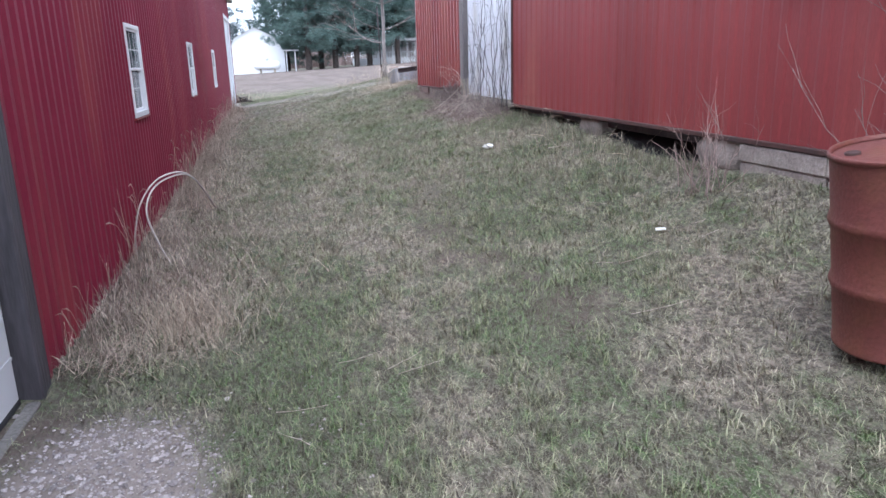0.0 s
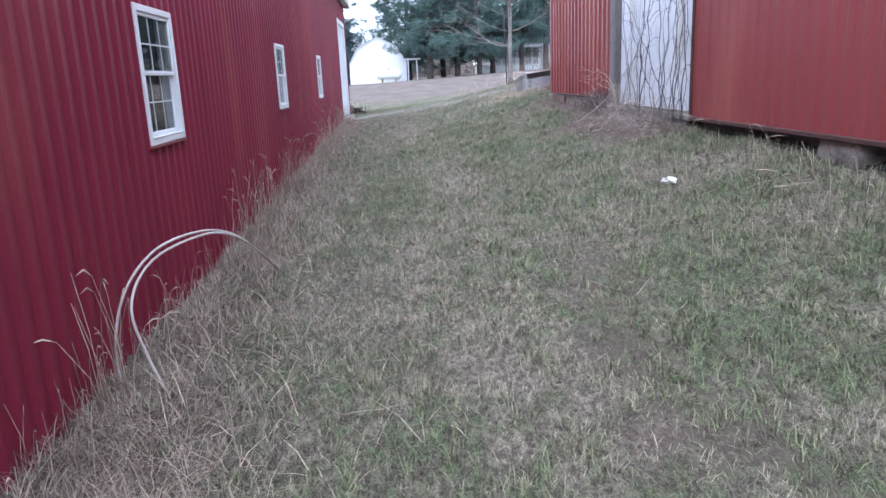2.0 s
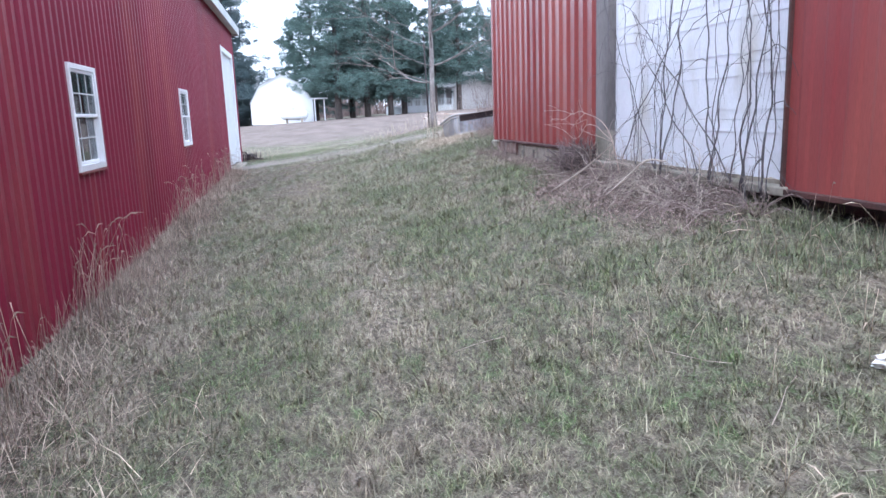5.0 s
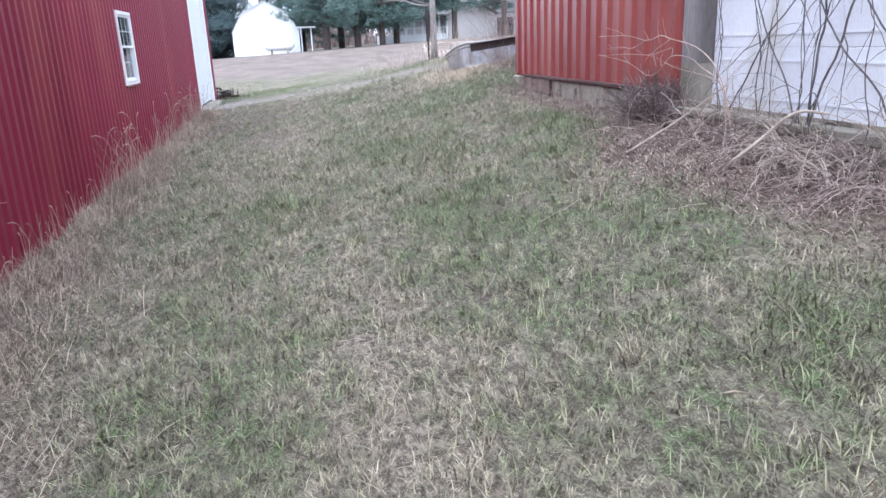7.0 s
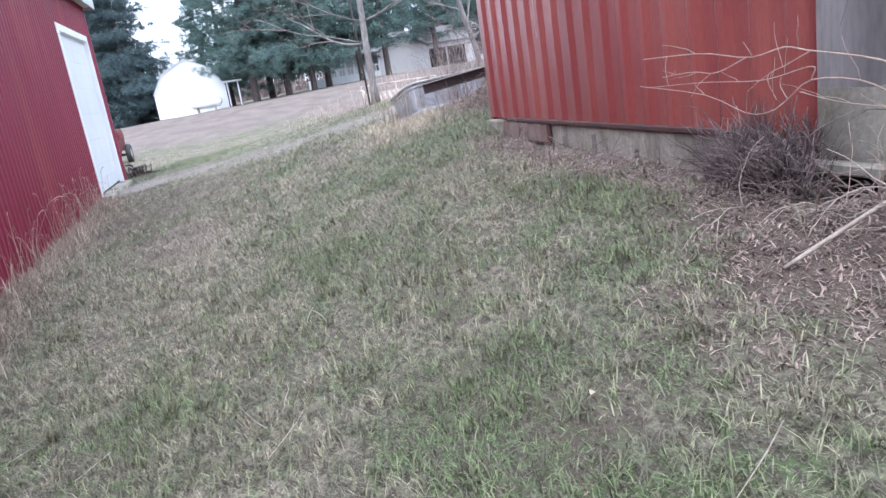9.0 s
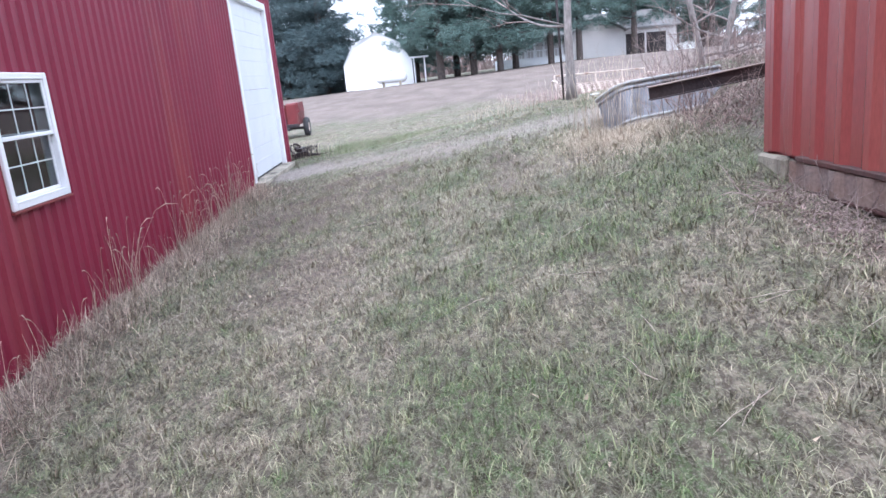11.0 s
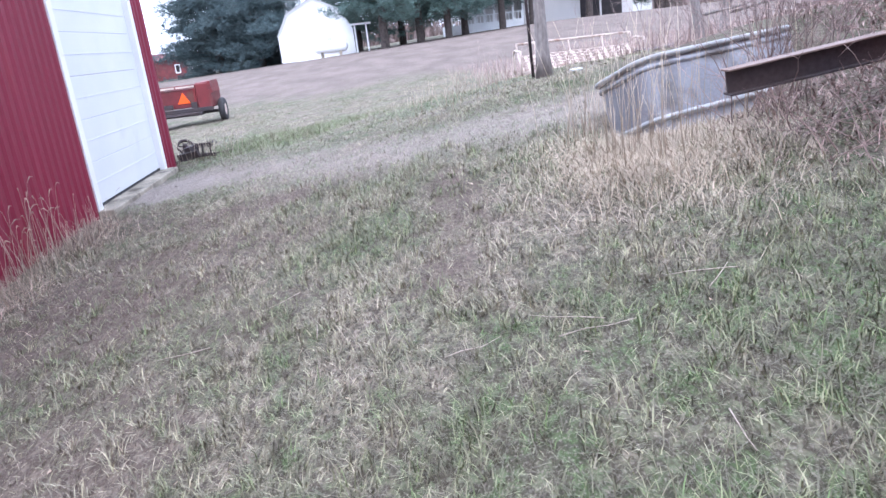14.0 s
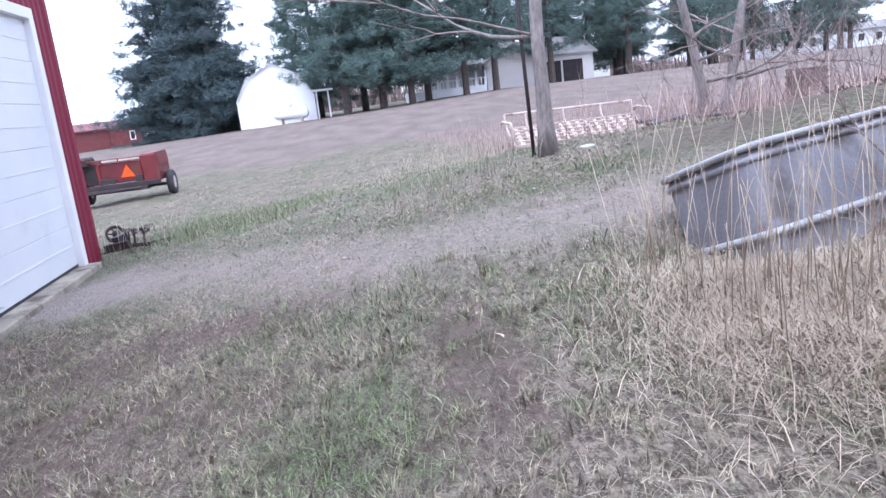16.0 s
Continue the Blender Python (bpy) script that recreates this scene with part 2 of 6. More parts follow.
M_TWIG = surf("grey brown twigs", (0.29, 0.225, 0.21, 1), (0.18, 0.135, 0.13, 1), 6, 0.9, 0, 0.2, 60, 0.2, island=0.35)
M_LITTER = surf("pinkish dead leaf litter", (0.36, 0.27, 0.245, 1), (0.23, 0.17, 0.155, 1), 6, 0.9, 0, 0.1, 60, 0.2, island=0.45)
M_LEAF = surf("pale tan dead leaf", (0.42, 0.345, 0.275, 1), (0.28, 0.20, 0.15, 1), 5, 0.85, 0, 0.1, 60, 0.2, island=0.4)
M_VINE = surf("dead grey vine", (0.14, 0.125, 0.135, 1), (0.07, 0.062, 0.07, 1), 8, 0.9, 0, 0.3, 60, 0.25, island=0.4)
M_DARKTWIG = surf("dark rotting brush", (0.2, 0.15, 0.15, 1), (0.11, 0.084, 0.086, 1), 6, 0.95, 0, 0.2, 60, 0.2, island=0.5)
M_STICK = surf("pale bare stick", (0.48, 0.41, 0.36, 1), (0.36, 0.30, 0.26, 1), 6, 0.85, 0, 0.3, 60, 0.2)
M_CANE = surf("pale pinkish bramble cane", (0.48, 0.36, 0.31, 1), (0.36, 0.26, 0.22, 1), 6, 0.75, 0, 0.2, 60, 0.2, island=0.2)
M_REDTWIG = surf("reddish bramble cane", (0.42, 0.31, 0.285, 1), (0.30, 0.215, 0.20, 1), 6, 0.8, 0, 0.2, 60, 0.2, island=0.35)
M_BARK = surf("grey bark", (0.26, 0.235, 0.23, 1), (0.14, 0.122, 0.118, 1), 5, 0.95, 0, 0.9, 30, 0.3, stretch=(1, 1, 0.3))
M_PINEBARK = surf("dark pine bark", (0.085, 0.066, 0.06, 1), (0.05, 0.04, 0.038, 1), 4, 0.95, 0, 0.8, 20, 0.3)
M_NEEDLE = surf("blue green pine needles", (0.118, 0.172, 0.155, 1), (0.08, 0.13, 0.122, 1), 0.6, 0.75, 0, 0, 20, 0.15, island=0.45, spec=0.25)
M_SPRUCE = surf("dark spruce needles", (0.088, 0.122, 0.130, 1), (0.062, 0.094, 0.104, 1), 0.6, 0.75, 0, 0, 20, 0.15, island=0.4, spec=0.25)
M_STUBBLE = surf("field stubble", (0.27, 0.215, 0.195, 1), (0.2, 0.16, 0.145, 1), 1.5, 0.9, 0, 0, 20, 0.15, island=0.3, spec=0.2)
M_TALL = surf("tall bleached straw", (0.54, 0.46, 0.37, 1), (0.43, 0.36, 0.29, 1), 1.5, 0.8, 0, 0, 20, 0.1, island=0.25, spec=0.3)
M_MAT = surf("matted dry grass", (0.42, 0.325, 0.275, 1), (0.21, 0.16, 0.138, 1), 1.8, 0.85, 0, 0, 20, 0.15, island=0.65, spec=0.25)
M_STRAW = surf("dry straw stalks", (0.55, 0.46, 0.365, 1), (0.40, 0.325, 0.26, 1), 1.5, 0.8, 0, 0, 20, 0.15, island=0.4, spec=0.3)
M_WHITESIDE = surf("white siding", (0.80, 0.81, 0.83, 1), (0.74, 0.75, 0.78, 1), 0.5, 0.6, 0, 0.05, 20, 0.04)
M_BEIGE = surf("pale house siding", (0.58, 0.55, 0.55, 1), (0.5, 0.48, 0.48, 1), 0.4, 0.7, 0, 0.05, 20, 0.06)
M_SHINGLE = surf("grey shingles", (0.27, 0.26, 0.265, 1), (0.2, 0.195, 0.2, 1), 0.8, 0.9, 0, 0.3, 12, 0.15)
M_ORANGE = surf("orange safety reflector", (0.95, 0.13, 0.02, 1), (0.90, 0.11, 0.02, 1), 5, 0.35, 0, 0, 40, 0.03)
M_IMPL = surf("faded red implement paint", (0.165, 0.024, 0.029, 1), (0.115, 0.02, 0.025, 1), 2.5, 0.5, 0, 0.1, 30, 0.12,
              stain=(0.12, 0.05, 0.04, 1), sscale=2.4, slo=0.56, shi=0.7)
M_TYRE = surf("black tyre rubber", (0.025, 0.025, 0.03, 1), (0.04, 0.038, 0.04, 1), 5, 0.8, 0, 0.3, 30, 0.15)
M_CREAM = surf("old cream metal paint", (0.60, 0.50, 0.45, 1), (0.48, 0.39, 0.35, 1), 5, 0.6, 0, 0.1, 40, 0.12, stain=(0.30, 0.19, 0.15, 1), sscale=6, slo=0.58, shi=0.7)
M_BRICK = surf("old red brown brick", (0.18, 0.125, 0.115, 1), (0.13, 0.09, 0.085, 1), 3, 0.9, 0, 0.3, 20, 0.2, own=0.15)

M_GLASS = bpy.data.materials.new("window glass")
M_GLASS.use_nodes = True
gp = M_GLASS.node_tree.nodes["Principled BSDF"]
gp.inputs["Base Color"].default_value = (0.45, 0.50, 0.52, 1)
gp.inputs["Roughness"].default_value, gp.inputs["IOR"].default_value = 0.02, 1.38
gp.inputs["Transmission Weight"].default_value = 1.0


def grassy(name, straw, green, dark, blade, glint=(0.40, 0.385, 0.25, 1)):
    """Turf: straw and green by patches of several sizes. dark: brown, also the painted shade of gaps. glint: painted
    sky highlight. blade: colours vary from blade to blade.
    """
    m = bpy.data.materials.new(name)
    m.use_nodes = True
    n, l = m.node_tree.nodes, m.node_tree.links
    p = n["Principled BSDF"]
    geo = n.new("ShaderNodeNewGeometry")

    def field(sc, lo, hi, detail=3.0, shift=0.0):
        mp = n.new("ShaderNodeMapping")
        mp.inputs["Location"].default_value = (shift, shift * 0.7, 0)
        mp.inputs["Scale"].default_value = (1, 0.6, 0.2)
        l.new(geo.outputs["Position"], mp.inputs[0])
        t = n.new("ShaderNodeTexNoise")
        t.inputs["Scale"].default_value, t.inputs["Detail"].default_value = sc, detail
        l.new(mp.outputs[0], t.inputs["Vector"])
        r = n.new("ShaderNodeMapRange")
        r.inputs[1].default_value, r.inputs[2].default_value = lo, hi
        l.new(t.outputs["Fac"], r.inputs[0])
        return r.outputs[0]

    def mix(fac, c1, c2):
        x = n.new("ShaderNodeMix")
        x.data_type = "RGBA"
        for sock, v in ((x.inputs[0], fac), (x.inputs[6], c1), (x.inputs[7], c2)):
            if hasattr(v, "links"):
                l.new(v, sock)
            else:
                sock.default_value = v
        return x.outputs[2]

    def math_node(op, a, b, clamp=True):
        x = n.new("ShaderNodeMath")
        x.operation, x.use_clamp = op, clamp
        for sock, v in zip(x.inputs, (a, b)):
            if hasattr(v, "links"):
                l.new(v, sock)
            else:
                sock.default_value = v
        return x.outputs[0]

    lush = n.new("ShaderNodeAttribute")
    lush.attribute_name = "lush"
    g = math_node("ADD", math_node("MULTIPLY", field(0.8, 0.36, 0.64), 0.5), math_node("MULTIPLY", field(3.2, 0.40, 0.62, 5, 9.0), 0.48))
    g = math_node("ADD", math_node("SUBTRACT", g, 0.19, False), math_node("MULTIPLY", field(9.0, 0.42, 0.62, 4, 4.0), 0.5), False)
    g = math_node("SUBTRACT", math_node("ADD", g, lush.outputs["Fac"], False), 0.5)
    if blade:
        pick = math_node("SUBTRACT", math_node("ADD", g, math_node("MULTIPLY", geo.outputs["Random Per Island"], 0.7), False), 0.33)
        col = mix(pick, straw, green)
        vv = n.new("ShaderNodeMath")
        vv.operation = "FRACT"
        sc = n.new("ShaderNodeMath")
        sc.operation = "MULTIPLY"
        sc.inputs[1].default_value = 37.7
        l.new(geo.outputs["Random Per Island"], sc.inputs[0]), l.new(sc.outputs[0], vv.inputs[0])
        # About a third of the blades carry a pale sky highlight in their colour.
        pale = math_node("GREATER_THAN", vv.outputs[0], 0.66)
        col = mix(math_node("MULTIPLY", pale, 0.48), col, glint)
        low = math_node("LESS_THAN", vv.outputs[0], 0.34)
        col = mix(math_node("MULTIPLY", low, 0.6), col, dark)
        # Patches mixed towards dark paint the shade in gaps between clumps.
        col = mix(math_node("MULTIPLY", field(26, 0.43, 0.57, 2, 11.0), 0.7), col, dark)
        col = mix(math_node("MULTIPLY", field(8, 0.5, 0.64, 4, 15.0), 0.5), col, dark)
    else:
        col = mix(g, straw, green)
        # Dark flecks put the shade between blades into the turf colour.
        col = mix(math_node("MULTIPLY", field(26, 0.43, 0.57, 2, 11.0), 0.75), col, dark)
        col = mix(math_node("MULTIPLY", field(75, 0.45, 0.7, 4, 6.0), 0.7), col, dark)
        col = mix(math_node("MULTIPLY", field(110, 0.52, 0.72, 3, 8.0), 0.6), col, (0.34, 0.305, 0.255, 1))
        for attr, c in (("soil", (0.135, 0.10, 0.088, 1)), ("gravel", (0.30, 0.255, 0.235, 1)), ("field", (0.205, 0.163, 0.148, 1))):
            at = n.new("ShaderNodeAttribute")
            at.attribute_name = attr
            speck = field({"gravel": 14, "soil": 9, "field": 0.9}[attr], 0.35, 0.65, 8, 5.0)
            lo = tuple(v * {"gravel": 0.82, "soil": 0.62, "field": 0.7}[attr] for v in c[:3]) + (1,)
            f = math_node("MULTIPLY", at.outputs["Fac"], math_node("ADD", field(5, 0.3, 0.55, 5, 2.0), 0.35))
            col = mix(f, col, mix(speck, lo, c))
        bn = n.new("ShaderNodeBump")
        bn.inputs["Strength"].default_value, bn.inputs["Distance"].default_value = 0.7, 0.05
        l.new(field(30, 0.2, 0.8, 6), bn.inputs["Height"])
        l.new(bn.outputs[0], p.inputs["Normal"])
    l.new(col, p.inputs["Base Color"])
    p.inputs["Roughness"].default_value = 0.55 if blade else 0.9
    p.inputs["Specular IOR Level"].default_value = 0.4 if blade else 0.2
    return m


STRAW, GREEN, GAP_BROWN = (0.51, 0.44, 0.34, 1), (0.155, 0.235, 0.09, 1), (0.115, 0.10, 0.08, 1)
M_TURF = grassy("turf", (0.26, 0.22, 0.18, 1), (0.09, 0.125, 0.06, 1), (0.065, 0.053, 0.044, 1), False)
M_BLADE = grassy("grass blades", STRAW, GREEN, GAP_BROWN, True)
M_VERGE = grassy("verge grass", (0.44, 0.37, 0.285, 1), (0.145, 0.25, 0.085, 1), (0.19, 0.165, 0.125, 1), True, (0.34, 0.32, 0.225, 1))
# ---- ground ----


def band(x, y, line, half, soft):
    """1 near a bent line given as (x, y) pairs, 0 away from it."""
    x, y = np.asarray(x, float), np.asarray(y, float)
    best = np.full(np.broadcast(x, y).shape, 1e9)
    for (ax, ay), (bx, by) in zip(line, line[1:]):
        dx, dy = bx - ax, by - ay
        t = np.clip(((x - ax) * dx + (y - ay) * dy) / (dx * dx + dy * dy), 0, 1)
        best = np.minimum(best, np.hypot(x - ax - t * dx, y - ay - t * dy))
    return 1 - smooth(half - soft, half + soft, best)


LANE = [(-1.0, 25.3), (1.0, 25.2), (2.2, 24.2), (3.2, 23.1), (4.2, 22.2), (5.3, 21.5), (5.9, 21.25)]


def gravel_at(x, y):
    lane = np.maximum(0.68 * band(x, y, LANE, 0.8, 0.62), 0.85 * (1 - smooth(0.4, 1.2, np.hypot((np.asarray(x) - 0.7) / 1.2, (np.asarray(y) - 24.9) / 1.5))))
    patch = 1 - smooth(0.5, 1.0, np.hypot((np.asarray(x) - 0.62) / 0.68, (np.asarray(y) + 2.8) / 1.3))
    return np.maximum(lane, patch)


def soil_at(x, y):
    x, y = np.asarray(x, float), np.asarray(y, float)
    s = 0 * x
    for cx, cy, rx, ry, k in ((4.25, 19.6, 0.28, 1.1, 0.8), (2.4, 21.7, 1.6, 0.55, 0.75), (5.55, 9.3, 0.75, 2.3, 1.0), (5.25, 9.95, 0.55, 0.55, 0.9), (0.25, 3.5, 0.5, 5.0, 0.7), (0.2, 13.0, 0.4, 8.0, 0.6), (2.5, 20.2, 0.9, 0.8, 0.6), (1.2, 19.8, 1.6, 1.7, 0.8), (2.8, 18.4, 0.5, 0.5, 0.5), (4.12, 19.0, 0.3, 0.4, 0.6), (3.3, 0.3, 0.5, 0.45, 0.6),
                              (3.35, 2.6, 0.3, 1.4, 0.45), (0.55, 0.4, 0.45, 0.5, 0.7), (0.75, 22.6, 0.9, 0.6, 0.6), (5.85, 12.9, 0.5, 2.8, 0.9),
                              (8.3, 18.9, 2.2, 2.4, 0.5), (4.7, 9.9, 0.5, 0.6, 0.4), (3.0, 11.5, 0.4, 0.3, 0.4), (0.2, -2.6, 0.35, 1.3, 0.8), (3.5, -1.4, 0.35, 0.5, 0.6), (3.9, 9.8, 0.3, 0.35, 0.5), (4.0, 18.0, 0.25, 0.5, 0.7), (1.0, 20.6, 0.6, 0.5, 0.6), (2.6, 20.0, 0.4, 0.3, 0.6), (0.5, 4.6, 0.3, 1.0, 0.4), (1.9, 17.0, 0.9, 1.5, 0.5), (1.3, 19.2, 1.0, 1.2, 0.55), (0.6, 0.9, 0.35, 0.9, 0.6), (3.2, 1.3, 0.3, 0.5, 0.6), (3.5, -0.6, 0.25, 0.5, 0.6), (11, 25, 4.5, 4.5, 0.85), (8.6, 22.6, 2.0, 1.6, 0.85)):
        s = np.maximum(s, k * (1 - smooth(0.55, 1.25, np.hypot((x - cx) / rx, (y - cy) / ry))))
    return s


def lush_at(x, y):
    """0.5 as usual; more where the grass is green, less where it is straw."""
    x, y = np.asarray(x, float), np.asarray(y, float)
    s = 0.5 + 0 * x
    for cx, cy, rx, ry, k in ((1.55, -2.0, 0.45, 0.9, 0.5), (3.2, -1.5, 0.35, 0.5, 0.3), (5.45, 6.4, 0.5, 0.6, 0.5), (3.6, 8.5, 0.5, 1.5, 0.2), (3.55, 13.3, 0.6, 1.2, 0.28),
                              (0.5, 3.6, 0.3, 0.6, 0.4), (0.45, 5.8, 0.3, 0.5, 0.35), (2.2, 6.5, 0.4, 1.2, 0.2), (1.8, 19.8, 0.6, 1.0, 0.2), (3.6, 10.1, 0.45, 0.4, 0.35), (2.1, 11.6, 0.3, 1.1, 0.45),
                              (5.5, 16.3, 0.7, 0.7, 0.4), (4.0, 15.2, 0.6, 0.6, 0.25), (5.2, 12.2, 0.4, 0.9, 0.3), (1.9, 29.3, 1.9, 1.8, 0.9), (5.4, 27.2, 1.2, 1.0, 0.5), (6, 37, 12, 7, -0.28), (2.8, -1.8, 2.6, 2.2, 0.12), (4.6, 1.6, 1.2, 2.4, 0.12), (5.2, 17.3, 0.7, 0.6, 0.35), (3.4, 19.4, 0.5, 0.7, 0.3), (4.6, 2.0, 0.7, 1.2, 0.2),
                              (0.8, 9.0, 0.5, 1.6, -0.3), (1.85, 3.9, 0.5, 1.6, -0.28), (2.5, 1.5, 0.5, 1.0, -0.28), (0.5, 15, 0.4, 4.0, -0.3), (4.3, 7.6, 0.5, 0.9, -0.1), (4.4, 6.0, 1.2, 1.3, 0.13), (3.9, -2.6, 0.8, 0.8, -0.2), (4.6, 18.2, 0.6, 0.7, -0.3),
                              (2.3, 16.5, 0.6, 2.0, -0.22), (5.0, -1.6, 0.7, 1.0, -0.2), (2.7, 8.5, 0.3, 2.0, -0.2), (2.6, 17, 3.0, 4.5, -0.13)):
        s = s + k * np.exp(-((x - cx) / rx) ** 2 - ((y - cy) / ry) ** 2)
    s = s - 0.12 * band(x, y, [(2.35, -3.5), (2.5, 1.5), (2.25, 4.0), (2.55, 8.0), (2.6, 10.5)], 0.28, 0.24)
    s = s + 0.14 * band(x, y, [(3.2, -3.5), (3.35, 0.0), (3.5, 4.0), (3.25, 6.0), (3.4, 8.0), (3.6, 11.0), (3.4, 13.5)], 0.3, 0.26)
    s = s + 0.09 * band(x, y, [(1.6, -2.5), (2.0, 1.6), (1.4, 5.0), (1.5, 8.0), (2.0, 11.3), (2.3, 12.6)], 0.22, 0.2)
    for cx, cy, r in ((5.26, 11.87, 0.35), (4.95, 10.85, 0.4), (3.93, 11.3, 0.3), (2.93, 14.83, 0.3), (3.95, 10.44, 0.3), (3.93, 16.17, 0.25), (5.07, 16.48, 0.4), (5.0, 3.81, 0.35), (4.3, 4.9, 0.4)):
        s = s + 0.35 * np.exp(-((x - cx) ** 2 + (y - cy) ** 2) / (r * r))
    return np.clip(s, 0, 1)


def field_at(x, y):
    x, y = np.asarray(x, float), np.asarray(y, float)
    edge = y + 0.5 * np.sin(x * 0.9) + 14 * smooth(7, 12, x)
    return smooth(43.5, 45.5, edge) * (1 - smooth(79, 83, y))


def spread(lo, hi, step, far):
    mid = np.arange(lo, hi, step)
    out, s = [hi], step
    while out[-1] < far:
        s *= 1.16
        out.append(out[-1] + s)
    back, s = [lo], step
    while back[-1] > -far:
        s *= 1.16
        back.append(back[-1] - s)
    return np.array(back[:0:-1] + list(mid) + out)


gx, gy = spread(-1.5, 9.0, 0.13, 1500), spread(-6, 30, 0.15, 1800)
XX, YY = np.meshgrid(gx, gy)
ZZ = ground_z(XX, YY)
me = bpy.data.meshes.new("ground")
nx, ny = len(gx), len(gy)
idx = np.arange(nx * ny).reshape(ny, nx)
quads = np.stack([idx[:-1, :-1], idx[:-1, 1:], idx[1:, 1:], idx[1:, :-1]], -1).reshape(-1, 4)
me.vertices.add(nx * ny)
me.vertices.foreach_set("co", np.stack([XX, YY, ZZ], -1).ravel())
me.loops.add(quads.size)
me.loops.foreach_set("vertex_index", quads.ravel())
me.polygons.add(len(quads))
me.polygons.foreach_set("loop_start", np.arange(len(quads)) * 4)
me.polygons.foreach_set("loop_total", np.full(len(quads), 4))
me.polygons.foreach_set("use_smooth", np.ones(len(quads), bool))
for attr, values in (("gravel", gravel_at(XX, YY)), ("soil", soil_at(XX, YY)), ("field", field_at(XX, YY)), ("lush", lush_at(XX, YY))):
    me.attributes.new(attr, "FLOAT", "POINT").data.foreach_set("value", np.asarray(values, float).ravel())
me.update()
tagged(placed("ground", me, M_TURF), "rough early spring lawn bank with dry and green patches", "ground", kind="structure")


def blades(name, x, y, height, lean, width, material, label, sway=None):
    """Bent grass blades at the given roots; lean: how far the tip lies over, against the height."""
    n = len(x)
    z = ground_z(x, y) - 0.006
    a = nrng.uniform(0, 2 * np.pi, n) if sway is None else sway
    dx, dy = np.cos(a), np.sin(a)
    sx, sy = -np.sin(a + nrng.normal(0, 0.5, n)), np.cos(a + nrng.normal(0, 0.5, n))
    over, up = height * np.sin(lean), height * np.cos(lean)
    co = np.empty((n, 5, 3))
    for k, (f, h, w) in enumerate(((0, 0, -1), (0, 0, 1), (0.38, 0.62, 0.8), (0.38, 0.62, -0.8), (1, 1, 0))):
        co[:, k, 0] = x + dx * over * f + sx * width * w * 0.5
        co[:, k, 1] = y + dy * over * f + sy * width * w * 0.5
        co[:, k, 2] = z + up * h
    base = np.arange(n)[:, None] * 5
    loops = (base + np.array([[0, 1, 2, 3, 3, 2, 4]])).ravel()
    me = bpy.data.meshes.new(name)
    me.vertices.add(n * 5)
    me.vertices.foreach_set("co", co.ravel())
    me.loops.add(len(loops))
    me.loops.foreach_set("vertex_index", loops)
    me.polygons.add(n * 2)
    starts = (np.arange(n)[:, None] * 7 + np.array([[0, 4]])).ravel()
    me.polygons.foreach_set("loop_start", starts)
    me.polygons.foreach_set("loop_total", np.tile([4, 3], n))
    me.attributes.new("lush", "FLOAT", "POINT").data.foreach_set("value", np.repeat(lush_at(x, y), 5))
    me.update()
    ob = placed(name, me, material)
    return tagged(ob, label, "grass", kind="stuff")


def scatter(n, x0, x1, y0, y1, keep):
    x, y = nrng.uniform(x0, x1, n), nrng.uniform(y0, y1, n)
    k = nrng.uniform(0, 1, n) < keep(x, y)
    return x[k], y[k]


def lawn_keep(x, y):
    clump = 0.62 + 0.38 * np.sin(5.1 * x + 2.0 * np.sin(1.3 * y)) * np.sin(4.3 * y + 1.7 * np.sin(2.1 * x))
    return np.clip(clump + 0.25, 0, 1) * np.clip(1 - 1.15 * gravel_at(x, y), 0, 1) * (1 - 0.9 * soil_at(x, y)) * (x > 0.04) * ((x < 5.93) | (y > 16.2))


x, y = scatter(760000, 0.0, 6.6, -4.4, 24.0, lawn_keep)
n = len(x)
g = lush_at(x, y)
blades("lawn_grass", x, y, nrng.gamma(3.2, 0.013, n) + 0.014, np.clip(nrng.uniform(0.7, 1.55, n) - 0.45 * (g - 0.4), 0.15, 1.52), nrng.uniform(0.0026, 0.0056, n), M_BLADE,
       "short matted lawn grass, straw and dull green")
cx, cy = scatter(9000, 0.2, 6.2, -4.0, 22.0, lawn_keep)
k = nrng.integers(0, len(cx), 150000)
x, y = cx[k] + nrng.normal(0, 0.035, len(k)), cy[k] + nrng.normal(0, 0.035, len(k))
ok = (x > 0.03) & (gravel_at(x, y) < 0.6) & ((x < 5.9) | (y > 16))
x, y = x[ok], y[ok]
n = len(x)
blades("grass_tufts", x, y, nrng.uniform(0.05, 0.13, n), nrng.uniform(0.4, 1.5, n), nrng.uniform(0.0035, 0.0065, n), M_BLADE,
       "small upright tufts of grass in the lawn")
x, y = scatter(240000, -3, 14, 23.5, 49, lambda x, y: np.clip(1 - 1.2 * gravel_at(x, y), 0, 1) * (1 - 0.9 * field_at(x, y)) * ((x > 0.1) | (y > 28)) * np.clip(1.4 - (y - 23) / 30, 0.25, 1))
n = len(x)
blades("verge_grass", x, y, nrng.uniform(0.03, 0.09, n), nrng.uniform(0.8, 1.5, n), nrng.uniform(0.006, 0.012, n), M_VERGE,
       "rough grass between lane and field")
x, y = scatter(26000, -14, 40, 44, 80, lambda x, y: field_at(x, y) * np.clip(1.2 - (y - 47) / 40, 0.2, 1))
n = len(x)
blades("field_stubble", x, y, nrng.uniform(0.02, 0.05, n), nrng.uniform(0.9, 1.5, n), nrng.uniform(0.02, 0.04, n), M_STUBBLE,
       "low stubble on the bare field")


